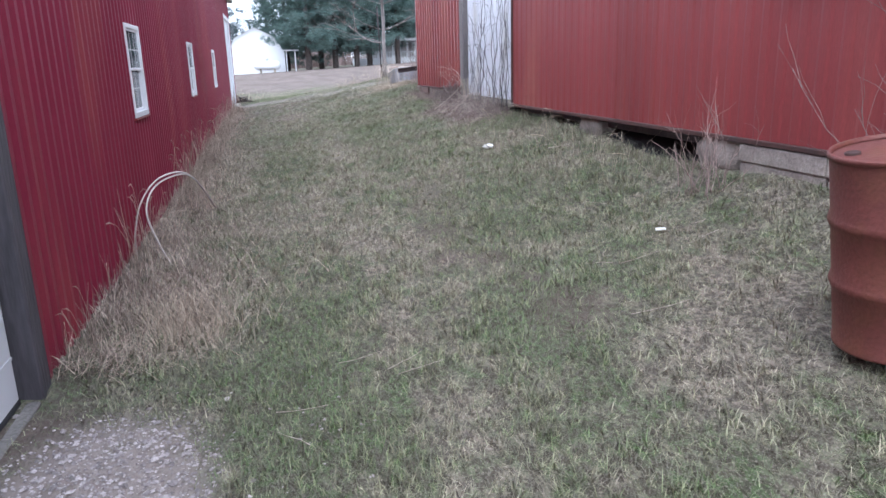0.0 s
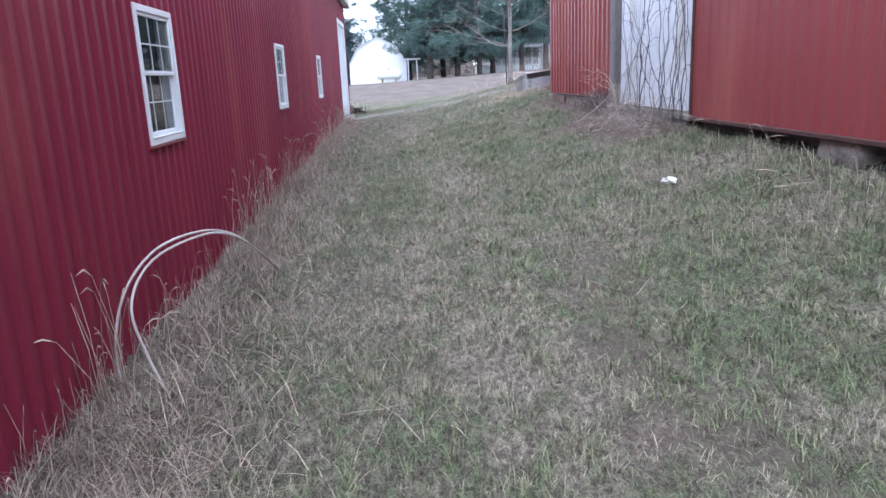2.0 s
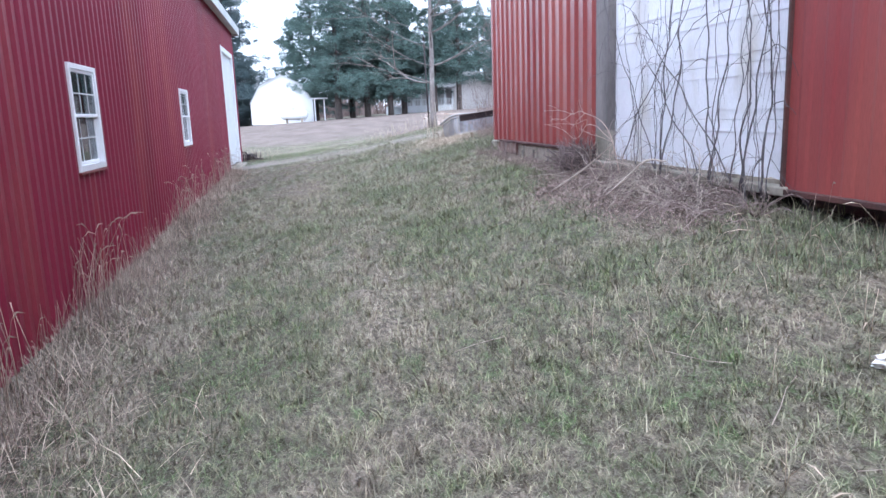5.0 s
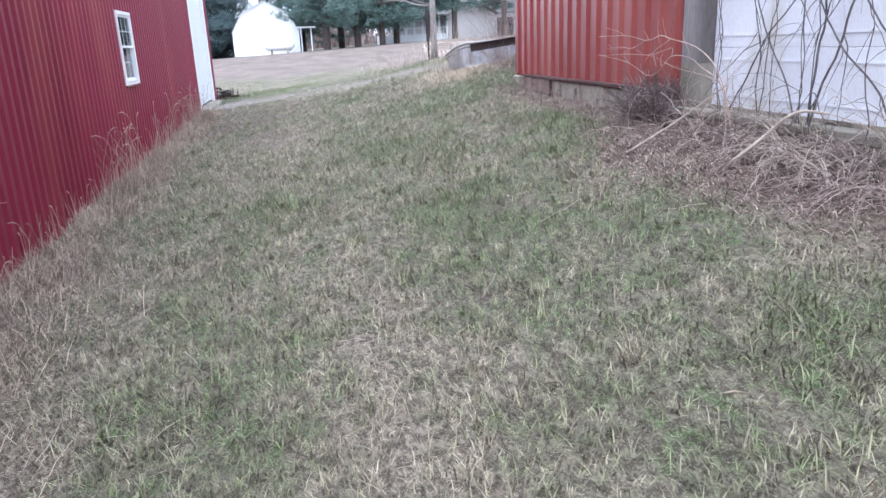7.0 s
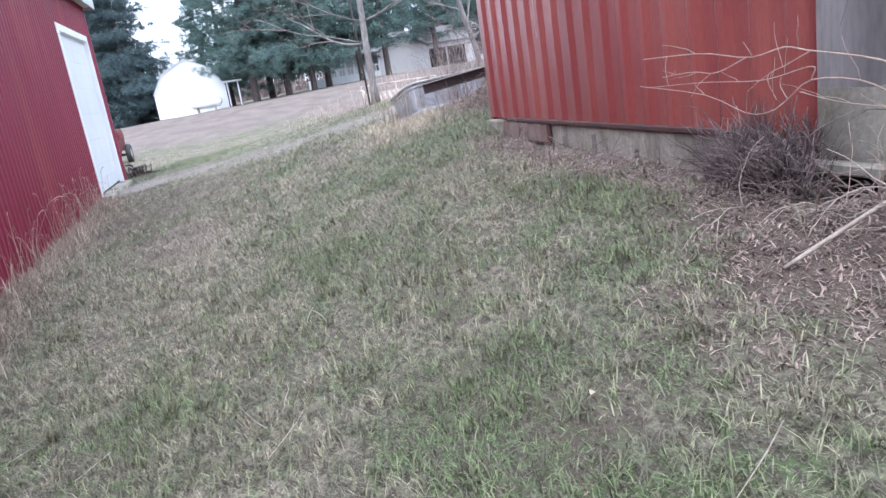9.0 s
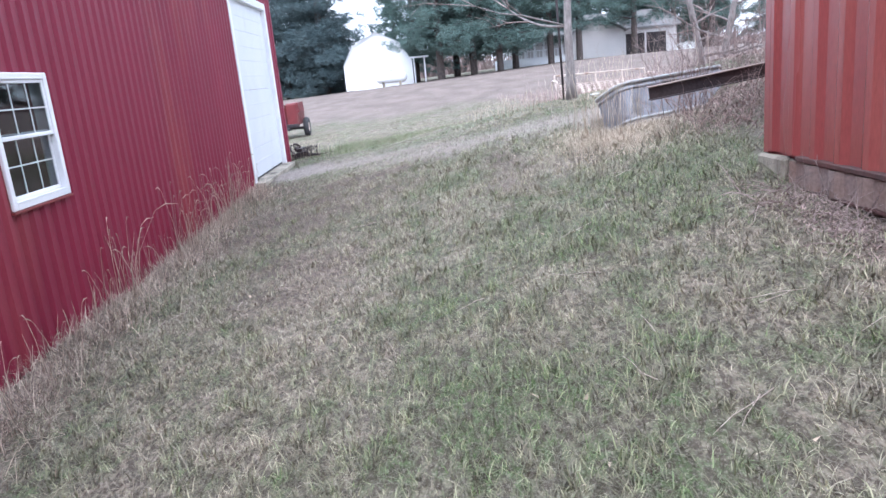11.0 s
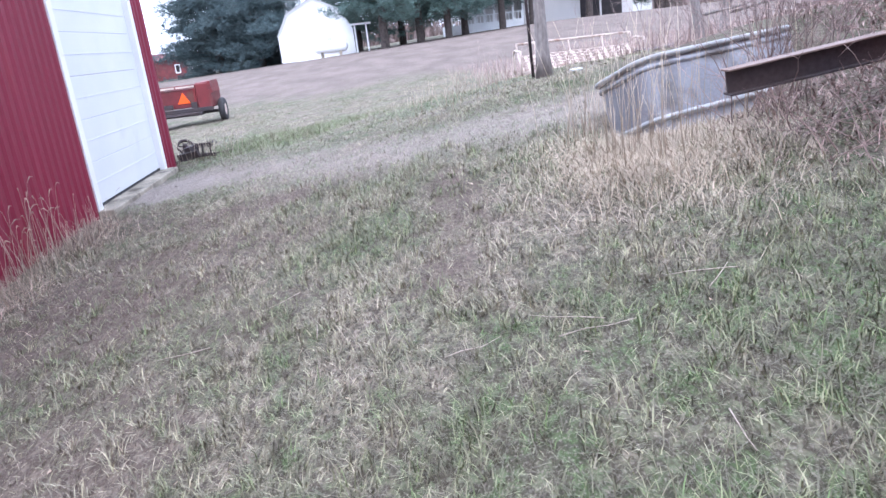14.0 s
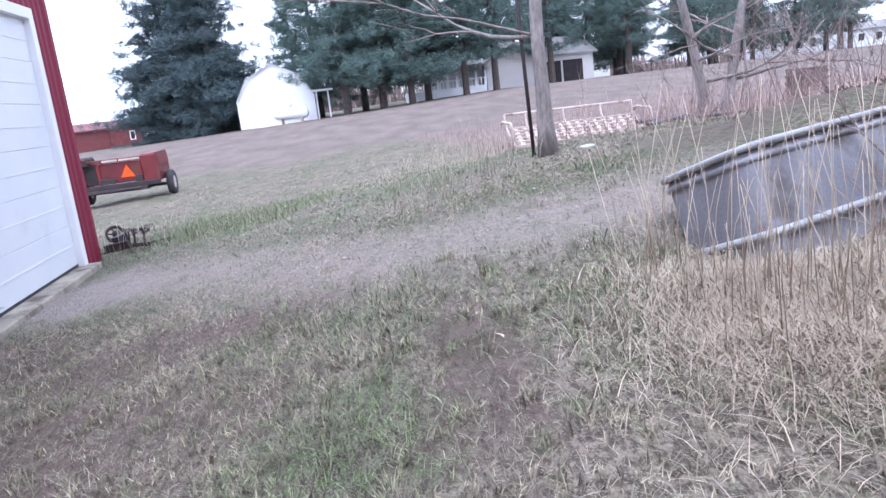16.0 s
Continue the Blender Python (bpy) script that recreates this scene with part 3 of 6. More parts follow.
x, y = scatter(30000, 5.5, 24, 23.5, 45, lambda x, y: smooth(0, 3, x - 6.2 - 0.25 * np.maximum(0, 27 - y)) * np.clip(1.3 - (y - 23) / 25, 0.2, 1))
n = len(x)
blades("weedy_fallow", x, y, nrng.uniform(0.12, 0.5, n), nrng.uniform(0.1, 0.9, n), nrng.uniform(0.005, 0.012, n), M_REDTWIG, "thin reddish dead weeds on the fallow ground")


x, y = nrng.normal(1.7, 0.95, 9000), nrng.normal(29.0, 0.85, 9000)
blades("green_verge_tufts", x, y, nrng.uniform(0.07, 0.2, 9000), nrng.uniform(0.3, 1.3, 9000), nrng.uniform(0.005, 0.009, 9000), M_VERGE, "fresh green grass tufts beyond the lane")
x, y = nrng.normal(0.78, 0.2, 1900), nrng.normal(-0.3, 0.32, 1900)
blades("straw_clump", x, y, nrng.uniform(0.12, 0.36, 1900), nrng.uniform(0.5, 1.35, 1900), nrng.uniform(0.0025, 0.005, 1900), M_STRAW, "clump of long dry straw near the shed corner")


# ---- tall dry weeds ----
def stalks(name, roots, material, label, tall=(0.25, 0.6), heads=0.5, thick=0.0022, spreadout=0.28):
    runs = []
    for x, y in roots:
        z = gz(x, y) - 0.01
        h = rng.uniform(*tall)
        a, s = rng.uniform(0, 6.28), rng.uniform(0.03, spreadout) * h
        bx, by = math.cos(a) * s, math.sin(a) * s
        pts = [(x, y, z), (x + bx * 0.3, y + by * 0.3, z + h * 0.5), (x + bx, y + by, z + h * 0.92)]
        rad = [thick, thick * 0.8, thick * 0.6]
        if rng.random() < heads:
            pts += [(x + bx * 1.35, y + by * 1.35, z + h * 0.98), (x + bx * 1.75, y + by * 1.75, z + h * 0.97)]
            rad += [thick * 2.2, thick * 0.4]
        runs.append((pts, rad))
    return tagged(tubes(name, runs, material, sides=3), label, "weeds", kind="stuff")


roots = [(abs(rng.gauss(0, 0.22)) + 0.06, y) for y in np.arange(-1.1, 23.3, 0.028) if rng.random() < 0.75]
stalks("dry_weeds_by_shed", roots, M_STRAW, "tall dry weed stalks along the shed wall", (0.15, 0.48), 0.35)
roots = []
for cy in (1.2, 5.3, 5.9, 6.6, 8.6, 9.1, 13.4, 14.4, 17.0, 18.9, 20.2, 20.9, 21.6):
    roots += [(abs(rng.gauss(0.16, 0.12)) + 0.05, cy + rng.gauss(0, 0.16)) for _ in range(16)]
stalks("foxtail_weeds", roots, M_STRAW, "taller seeded weeds standing against the shed", (0.45, 0.95), 0.8, 0.003, 0.35)
y = nrng.uniform(-1.2, 23.2, 44000)
x = np.abs(nrng.normal(0.0, 1, 44000)) * np.interp(y, [-1, 1, 7, 12, 23], [0.35, 0.6, 0.45, 0.3, 0.28]) + 0.04
ok = nrng.uniform(0, 1, 44000) < 0.55 + 0.45 * np.sin(2.3 * y) * np.sin(0.9 * y + 1)
x, y = x[ok], y[ok]
n = len(x)
near = 1 - smooth(2.0, 4.5, y)
blades("matted_dry_grass", x, y, nrng.uniform(0.06, 0.27, n) * (1 + 0.4 * near), np.clip(nrng.uniform(0.5, 1.5, n) + 0.2 * near, 0, 1.53), nrng.uniform(0.002, 0.0045, n), M_MAT,
       "matted long dry grass along the shed wall")
y = nrng.uniform(-1.2, 23.0, 9000)
x = np.abs(nrng.normal(0.0, 1, 9000)) * np.interp(y, [-1, 1, 7, 12, 23], [0.45, 0.7, 0.5, 0.3, 0.28]) + 0.04
blades("fallen_straw", x, y, nrng.uniform(0.15, 0.42, 9000), nrng.uniform(0.9, 1.5, 9000), nrng.uniform(0.003, 0.0055, 9000), M_STRAW, "long pale straws fallen over along the shed wall")
roots = [(rng.gauss(5.6, 0.25), rng.gauss(19.1, 0.35)) for _ in range(72)] + [(rng.uniform(5.2, 6.8), rng.uniform(18.4, 19.6)) for _ in range(22)] + [(rng.gauss(5.4, 0.13), rng.gauss(19.9, 0.22)) for _ in range(24)]
stalks("tall_dry_grass", roots, M_TALL, "tall pale dry grass in front of the stock tank", (0.35, 1.15), 0.0, 0.0026, 0.27)
cx = nrng.normal(5.6, 0.36, 20000)
cy = nrng.normal(18.95, 0.6, 20000)
blades("dry_grass_mound", cx, cy, nrng.uniform(0.04, 0.2, 20000), nrng.uniform(0.7, 1.52, 20000), nrng.uniform(0.0025, 0.005, 20000), M_TALL,
       "flattened dry grass round the stock tank")
roots = [(rng.gauss(5.2, 0.5), rng.gauss(24.6, 0.7)) for _ in range(60)] + [(rng.gauss(5.2, 0.6), rng.gauss(28.2, 0.8)) for _ in range(50)]
roots += [(rng.gauss(0.55, 0.3), rng.gauss(27.9, 0.35)) for _ in range(60)]
stalks("verge_weeds", roots, M_TALL, "pale weed clump on the verge", (0.2, 0.55), 0.0, 0.0035, 0.5)
roots = [(rng.uniform(3.8, 5.6), rng.uniform(2.2, 6.5)) for _ in range(110)]
stalks("bank_straw", roots, M_STRAW, "thin straw stalks on the bank by the barn", (0.12, 0.3), 0.2, 0.002, 0.8)


x, y = scatter(9000, 5.7, 6.1, 0.4, 7.4, lambda x, y: 0.55 + 0.45 * np.sin(3.1 * y) * np.sin(7.7 * y + 1))
n = len(x)
blades("sill_grass", x, y, nrng.uniform(0.04, 0.19, n), nrng.uniform(0.2, 1.4, n), nrng.uniform(0.003, 0.006, n), M_BLADE, "ragged grass along the open barn sill")
roots = [(rng.uniform(5.2, 5.95), rng.uniform(0.8, 7.0)) for _ in range(90)]
stalks("sill_weeds", roots, M_STRAW, "dry weed stalks before the open barn sill", (0.12, 0.4), 0.3, 0.0022, 0.9)


# ---- loose gravel ----
def pebbles(name, x, y, size, material, label):
    base = np.array([(0, 0, 1), (1, 0, 0), (0, 1, 0), (-1, 0, 0), (0, -1, 0), (0.5, 0.5, -0.6), (-0.5, -0.5, -0.6)], float)
    tri = np.array([(0, 1, 2), (0, 2, 3), (0, 3, 4), (0, 4, 1), (1, 5, 2), (3, 6, 4), (2, 5, 3), (5, 6, 3), (4, 6, 1), (6, 5, 1)])
    n = len(x)
    a = nrng.uniform(0, 6.28, n)
    p = base[None] * nrng.uniform(0.6, 1.3, (n, 7, 1)) * size[:, None, None] * np.array([1, 1, 0.6])
    c, s_ = np.cos(a)[:, None], np.sin(a)[:, None]
    co = np.stack([p[..., 0] * c - p[..., 1] * s_ + x[:, None], p[..., 0] * s_ + p[..., 1] * c + y[:, None], p[..., 2] + ground_z(x, y)[:, None] + size[:, None] * 0.25], -1)
    faces = (np.arange(n)[:, None, None] * 7 + tri[None]).reshape(-1, 3)
    me = bpy.data.meshes.new(name)
    me.from_pydata(co.reshape(-1, 3).tolist(), [], faces.tolist())
    return tagged(placed(name, me, material), label, "gravel", kind="stuff")


M_PEBBLE = surf("pale grey gravel", (0.40, 0.355, 0.355, 1), (0.27, 0.235, 0.235, 1), 30, 0.9, 0, 0.2, 80, 0.15, island=0.4)
x, y = scatter(26000, -0.1, 2.4, -4.4, -1.0, lambda x, y: np.maximum(gravel_at(x, y) * 0.8, 0.02 * (x < 2.0) * (y < -1.5)))
pebbles("loose_gravel", x, y, nrng.gamma(2.5, 0.0026, len(x)) + 0.003, M_PEBBLE, "loose pale gravel before the white door")
M_LANE = surf("dull brown lane gravel", (0.36, 0.31, 0.28, 1), (0.26, 0.22, 0.20, 1), 30, 0.9, 0, 0.2, 80, 0.12, island=0.18)
x, y = scatter(5000, 0.2, 6.0, 20.0, 26.8, lambda x, y: gravel_at(x, y) ** 2 * 0.6)
pebbles("lane_gravel", x, y, nrng.gamma(2, 0.0035, len(x)) + 0.003, M_LANE, "worn gravel of the farm lane")
# ---- ribbed steel walls ----


def rib_points(y0, y1, pitch, high, flatw, slope):
    """Breakpoints (y, proud) of a ribbed sheet between y0 and y1; ribs keep step along the whole wall."""
    ys = {round(y0, 5), round(y1, 5)}
    cycle = (0.0, flatw, flatw + slope, pitch - slope)
    k = math.floor(y0 / pitch) - 1
    while k * pitch < y1 + pitch:
        for c in cycle:
            v = round(k * pitch + c, 5)
            if y0 < v < y1:
                ys.add(v)
        k += 1

    def proud(y):
        u = y % pitch
        if u < flatw:
            return 0.0
        if u < flatw + slope:
            return high * (u - flatw) / slope
        if u < pitch - slope:
            return high
        return high * (pitch - u) / slope

    return [(v, proud(v)) for v in sorted(ys)]


def sheet(name, x, out, y0, y1, z0, z1, material, parent, pitch, high, flatw, slope, lift=0.0):
    pts = rib_points(y0, y1, pitch, high, flatw, slope)
    verts, faces = [], []
    for y, h in pts:
        xx = x + out * (h + lift)
        verts += [(xx, y, z0), (xx, y, z1), (xx, y, z0), (xx - out * 0.003, y, z0)]
    for i in range(len(pts) - 1):
        a, b = i * 4, i * 4 + 4
        faces += [(a, b, b + 1, a + 1), (a + 3, b + 3, b + 2, a + 2)]
    if out < 0:
        faces = [q[::-1] for q in faces]
    return flat(name, verts, faces, material, parent)


def clad(name, parent, x, out, y0, y1, z0, z1, holes, material, width, **rib):
    """Sheets side by side; at a hole (ya, yb, za, zb) they stop below and go on above."""
    cuts = sorted([(a, b, c, d) for a, b, c, d in holes])
    spans, y = [], y0
    for a, b, c, d in cuts:
        spans += [(y, a, None), (a, b, (c, d))]
        y = b
    spans.append((y, y1, None))
    count = 0
    for a, b, hole in spans:
        if b - a < 0.01:
            continue
        if hole:
            if hole[0] > z0:
                sheet(name, x, out, a, b, z0, hole[0], material, parent, **rib)
            if hole[1] < z1:
                sheet(name, x, out, a, b, hole[1], z1, material, parent, **rib)
            continue
        n = max(1, round((b - a) / width))
        for i in range(n):
            count += 1
            sheet(name, x, out, a + (b - a) * i / n, a + (b - a) * (i + 1) / n, z0, z1, material, parent, lift=0.0015 * (count % 2), **rib)


SHED_RIB = dict(pitch=0.18, high=0.026, flatw=0.058, slope=0.036)
NEAR_RIB = dict(pitch=0.245, high=0.009, flatw=0.10, slope=0.035)
BARN_RIB = dict(pitch=0.305, high=0.032, flatw=0.12, slope=0.062)

# ---- the crimson shed ----
WINDOWS = [(2.98, 3.88, 1.46, 2.52), (9.36, 10.28, 1.47, 2.52), (15.66, 16.58, 1.48, 2.52)]
DOOR_Y0, DOOR_Y1, DOOR_Z0, DOOR_Z1 = 23.72, 26.82, 0.52, 3.9
EAVE, END = 4.86, 27.55
holes = WINDOWS + [(DOOR_Y0, DOOR_Y1, -1, DOOR_Z1)]
wall = thing("wall_shed", (0, 13, 0), "crimson ribbed steel wall of a pole shed", "wall", kind="structure")
core, y = [], -1.3
for a, b, c, d in holes:
    core += [(-0.16, y, -0.4, -0.012, a, EAVE), (-0.16, a, d, -0.012, b, EAVE)]
    if c > 0:
        core.append((-0.16, a, -0.4, -0.012, b, c))
    y = b
core.append((-0.16, y, -0.4, -0.012, END, EAVE))
part("wall_core", boxes(*core), M_REDTRIM, wall)
clad("metal_sheet", wall, 0.0, 1, -1.18, END - 0.02, -0.15, EAVE, holes, M_SHED, 0.9144, **SHED_RIB)
part("corner_trim", boxes((-0.03, END - 0.09, 0.3, 0.035, END + 0.03, EAVE), bevel=0.004), M_SHED, wall)
part("base_trim", boxes((0.0, -1.18, -0.12, 0.03, DOOR_Y0 - 0.14, 0.02), bevel=0.004), M_SHED, wall)

other = thing("wall_shed_rest", (-5, 10, 0), "plain closing walls of the crimson shed", "wall", kind="structure")
part("end_wall", boxes((-9.5, END - 0.1, -0.3, -0.03, END, EAVE + 0.4)), M_SHED, other)
part("back_wall", boxes((-9.6, -9, -0.3, -9.5, END, EAVE)), M_SHED, other)
part("front_wall", boxes((-0.16, -9, -0.3, -0.01, -4.9, EAVE)), M_SHED, other)
part("near_end_wall", boxes((-9.5, -9.1, -0.3, -0.01, -9, EAVE)), M_SHED, other)
part("inner_floor", boxes((-9.5, -9, 0.0, -0.2, END - 0.1, 0.1)), M_DARK, other)
part("door_head", boxes((-0.16, -4.9, 3.4, -0.01, -1.3, EAVE)), M_SHED, other)

roof = thing("roof_shed", (-4, 10, EAVE), "grey steel roof with pale eave trim", "roof", kind="structure")
bm = bmesh.new()
r0, r1 = -9.4, END + 0.25
vs = [bm.verts.new(p) for y in (r0, r1) for p in ((0.24, y, EAVE - 0.02), (0.24, y, EAVE + 0.10), (-4.7, y, EAVE + 1.75), (-9.9, y, EAVE + 0.1), (-9.9, y, EAVE), (-4.7, y, EAVE + 1.63))]
for i in range(6):
    bm.faces.new((vs[i], vs[(i + 1) % 6], vs[6 + (i + 1) % 6], vs[6 + i]))
bm.faces.new(vs[:6]), bm.faces.new(vs[6:][::-1])
part("roof_slab", bm, M_ROOF, roof)
part("fascia", boxes((0.243, r0, EAVE - 0.13, 0.268, r1, EAVE + 0.12), bevel=0.004), M_FASCIA, roof, "pale grey fascia board")
part("soffit", boxes((0.03, r0, EAVE - 0.06, 0.24, r1, EAVE - 0.035)), M_FASCIA, roof)
part("rake_trim", boxes((0.0, r1, EAVE - 0.13, 0.268, r1 + 0.02, EAVE + 0.14)), M_FASCIA, roof)


def window(name, y0, y1, z0, z1):
    """A double-hung vinyl window, six panes to a sash, set in the shed wall."""
    w = thing(name, (0, (y0 + y1) / 2, z0), "white vinyl double-hung window with divided panes", "window", "shed windows", "structure")
    f = 0.055
    frame = part("window_frame", boxes((-0.10, y0, z0, 0.045, y0 + f, z1), (-0.10, y1 - f, z0, 0.045, y1, z1), (-0.10, y0 + f, z1 - f, 0.045, y1 - f, z1),
                                       (-0.10, y0 + f, z0, 0.045, y1 - f, z0 + f), bevel=0.006), M_VINYL, w)
    part("drip_edge", boxes((0.0, y0 - 0.02, z0 - 0.025, 0.05, y1 + 0.02, z0 - 0.003), (0.0, y0 - 0.018, z0, 0.02, y0 - 0.002, z1), bevel=0.003), M_REDTRIM, w)
    part("window_sill", boxes((-0.02, y0 + f + 0.001, z0 + f, 0.05, y1 - f - 0.001, z0 + f + 0.007), bevel=0.002), M_VINYL, w)
    zm = (z0 + z1) / 2 + 0.01
    for label, lo, hi, x in (("upper_sash", zm - 0.005, z1 - f, 0.03), ("lower_sash", z0 + f + 0.008, zm + 0.045, -0.005)):
        s = 0.028
        sash = part(label, boxes((x - 0.03, y0 + f, lo, x, y0 + f + s, hi), (x - 0.03, y1 - f - s, lo, x, y1 - f, hi),
                                 (x - 0.03, y0 + f + s, hi - s, x, y1 - f - s, hi), (x - 0.03, y0 + f + s, lo, x, y1 - f - s, lo + s * 1.2), bevel=0.004), M_VINYL, w)
        ya, yb, za, zb = y0 + f + s, y1 - f - s, lo + s * 1.2, hi - s
        for k in (1, 2):
            yy = ya + (yb - ya) * k / 3
            part("muntin", boxes((x - 0.0115, yy - 0.006, za, x - 0.006, yy + 0.006, zb)), M_MUNTIN, sash)
        part("muntin", boxes((x - 0.0112, ya, (za + zb) / 2 - 0.006, x - 0.0065, yb, (za + zb) / 2 + 0.006)), M_MUNTIN, sash)
        for i in range(3):
            for j in range(2):
                pa, pb = ya + (yb - ya) * i / 3, ya + (yb - ya) * (i + 1) / 3
                qa, qb = za + (zb - za) * j / 2, za + (zb - za) * (j + 1) / 2
                pane = part("pane", boxes((x - 0.016, pa, qa, x - 0.012, pb, qb)), M_GLASS, sash)
                pane.visible_shadow = False


for i, (a, b, c, d) in enumerate(WINDOWS):
    window(f"window_{i + 1}", a, b, c, d)


def sectional_door(name, y0, y1, z0, z1, n, label, material, out=1, x=0.0, trim=0.14, trim_mat=None, embossed=False):
    d = thing(name, (x, (y0 + y1) / 2, z0), label, "door", kind="structure")
    h = (z1 - z0) / n
    for i in range(n):
        a, b = z0 + i * h + 0.0012, z0 + (i + 1) * h - 0.0012
        xs = sorted((x - out * 0.05, x - out * 0.10))
        p = part("door_section", boxes((xs[0], y0, a, xs[1], y1, b), bevel=0.004), material, d)
        if embossed:
            m = max(2, round((y1 - y0) / 0.72))
            for k in range(m):
                ya, yb = y0 + (y1 - y0) * (k + 0.12) / m, y0 + (y1 - y0) * (k + 0.88) / m
                xf = x - out * 0.05
                e = 0.006 * out
                ring = [(ya, a + 0.09, yb, a + 0.105), (ya, b - 0.105, yb, b - 0.09), (ya, a + 0.105, ya + 0.015, b - 0.105), (yb - 0.015, a + 0.105, yb, b - 0.105)]
                part("raised_panel", boxes(*[(min(xf, xf + e), u0, w0, max(xf, xf + e), u1, w1) for u0, w0, u1, w1 in ring]), material, p)
        else:
            xf = x - out * 0.05
            part("groove_rib", boxes((min(xf, xf + 0.006 * out), y0, (a + b) / 2 - 0.012, max(xf, xf + 0.006 * out), y1, (a + b) / 2 + 0.012), bevel=0.002), material, p)
    if trim:
        t0, t1 = sorted((x - out * 0.06, x + out * 0.04))
        for nm, it in (("jamb_trim", (t0 - 0.05, y0 - trim, z0 - 0.05, t1, y0 + 0.008, z1 + trim)), ("jamb_trim", (t0 - 0.05, y1 - 0.008, z0 - 0.05, t1, y1 + trim, z1 + trim)), ("head_trim", (t0 - 0.05, y0 + 0.008, z1 - 0.008, t1, y1 - 0.008, z1 + trim))):
            part(nm, boxes(it, bevel=0.006), trim_mat or M_VINYL, d)
    s0, s1 = sorted((x - out * 0.045, x - out * 0.105))
    part("bottom_seal", boxes((s0, y0, z0 - 0.03, s1, y1, z0 + 0.004)), M_CONC if embossed else M_TYRE, d, "worn bottom seal")
    return d


sectional_door("door_1", DOOR_Y0, DOOR_Y1, DOOR_Z0 + 0.03, DOOR_Z1, 6, "closed white sectional garage door with white trim", M_WHITE)
sill = tagged(part("door_threshold", boxes((-0.14, DOOR_Y0 - 0.14, 0.2, 0.22, DOOR_Y1 + 0.14, 0.515), bevel=0.012), M_CONC),
              "pale concrete threshold of the garage door", "threshold", kind="structure")
sectional_door("door_2", -4.6, -1.52, 0.1, 3.3, 6, "closed white sectional door at the shed's near bay", M_WHITE, trim=0)
tagged(part("door_post", boxes((-0.12, -1.44, -0.2, 0.06, -1.26, 3.5), bevel=0.012), M_DARKPOST), "dark weathered timber post beside a white door", "post", kind="structure")
tagged(part("sill_plank", boxes((-0.02, -4.7, -0.02, 0.06, -1.5, 0.07), bevel=0.01), M_POST), "weathered plank under the white door", "plank", kind="structure")

# ---- the old red barn ----
BX = 5.96
PANEL_Z, PANEL_TOP = 1.2, 5.6
EDGE = 6.98
barn = thing("wall_barn", (BX, 4, 0), "faded red ribbed steel wall of an old barn", "wall", kind="structure")
part("wall_core", boxes((BX + 0.012, -10, PANEL_Z, BX + 0.15, EDGE, PANEL_TOP), (BX + 0.012, 10.75, 1.3, BX + 0.15, 15.83, PANEL_TOP), (BX + 0.012, EDGE, 3.95, BX + 0.15, 10.75, PANEL_TOP)), M_REDTRIM, barn)
BWIN = (-1.55, -0.26, 2.5, 3.7)
clad("metal_sheet", barn, BX, -1, -10, EDGE, PANEL_Z, PANEL_TOP, [BWIN], M_BARN, 0.98, **NEAR_RIB)
clad("metal_sheet", barn, BX, -1, EDGE, 10.75, 3.95, PANEL_TOP, [], M_BARNFAR, 0.98, **BARN_RIB)
clad("metal_sheet", barn, BX, -1, 10.75, 15.85, 1.36, PANEL_TOP, [], M_BARNFAR, 0.98, **BARN_RIB)
sheet("lower_sheet", BX - 0.004, -1, 10.74, 11.35, 1.235, 1.362, M_BARNFAR, barn, **BARN_RIB)
part("base_flashing", boxes((BX - 0.045, -10, PANEL_Z - 0.035, BX + 0.02, EDGE, PANEL_Z + 0.012), bevel=0.006), M_FLASH, barn, "dark rusted flashing strip")
part("base_flashing", boxes((BX - 0.05, 11.36, 1.325, BX + 0.02, 15.36, 1.365), bevel=0.006), M_FLASH, barn)
part("edge_trim", boxes((BX - 0.035, EDGE - 0.015, PANEL_Z, BX + 0.02, EDGE + 0.015, 3.95), bevel=0.005), M_FLASH, barn)
part("corner_trim", boxes((BX - 0.035, 15.78, 1.34, BX + 0.06, 15.87, PANEL_TOP), bevel=0.006), M_BARNFAR, barn)
win = thing("window_4", (BX, -0.9, 2.5), "white framed window high in the barn wall", "window", kind="structure")
part("window_frame", boxes((BX - 0.06, BWIN[0], 2.5, BX + 0.06, BWIN[1], 2.6), (BX - 0.06, BWIN[0], 2.6, BX + 0.06, BWIN[0] + 0.09, 3.7), (BX - 0.06, BWIN[1] - 0.09, 2.6, BX + 0.06, BWIN[1], 3.7),
                           (BX - 0.06, BWIN[0] + 0.09, 3.6, BX + 0.06, BWIN[1] - 0.09, 3.7), bevel=0.008), M_VINYL, win)
part("pane", boxes((BX + 0.0, BWIN[0] + 0.09, 2.6, BX + 0.005, BWIN[1] - 0.09, 3.6)), M_GLASS, win).visible_shadow = False
lamp = thing("wall_box", (BX - 0.05, 0.95, 2.68), "small grey metal box fixed to the barn wall", "box")
part("housing", boxes((BX - 0.11, 0.91, 2.68, BX - 0.026, 1.0, 2.8), bevel=0.01), M_FLASH, lamp)
part("cover", boxes((BX - 0.118, 0.918, 2.69, BX - 0.111, 0.992, 2.79)), M_FASCIA, lamp)

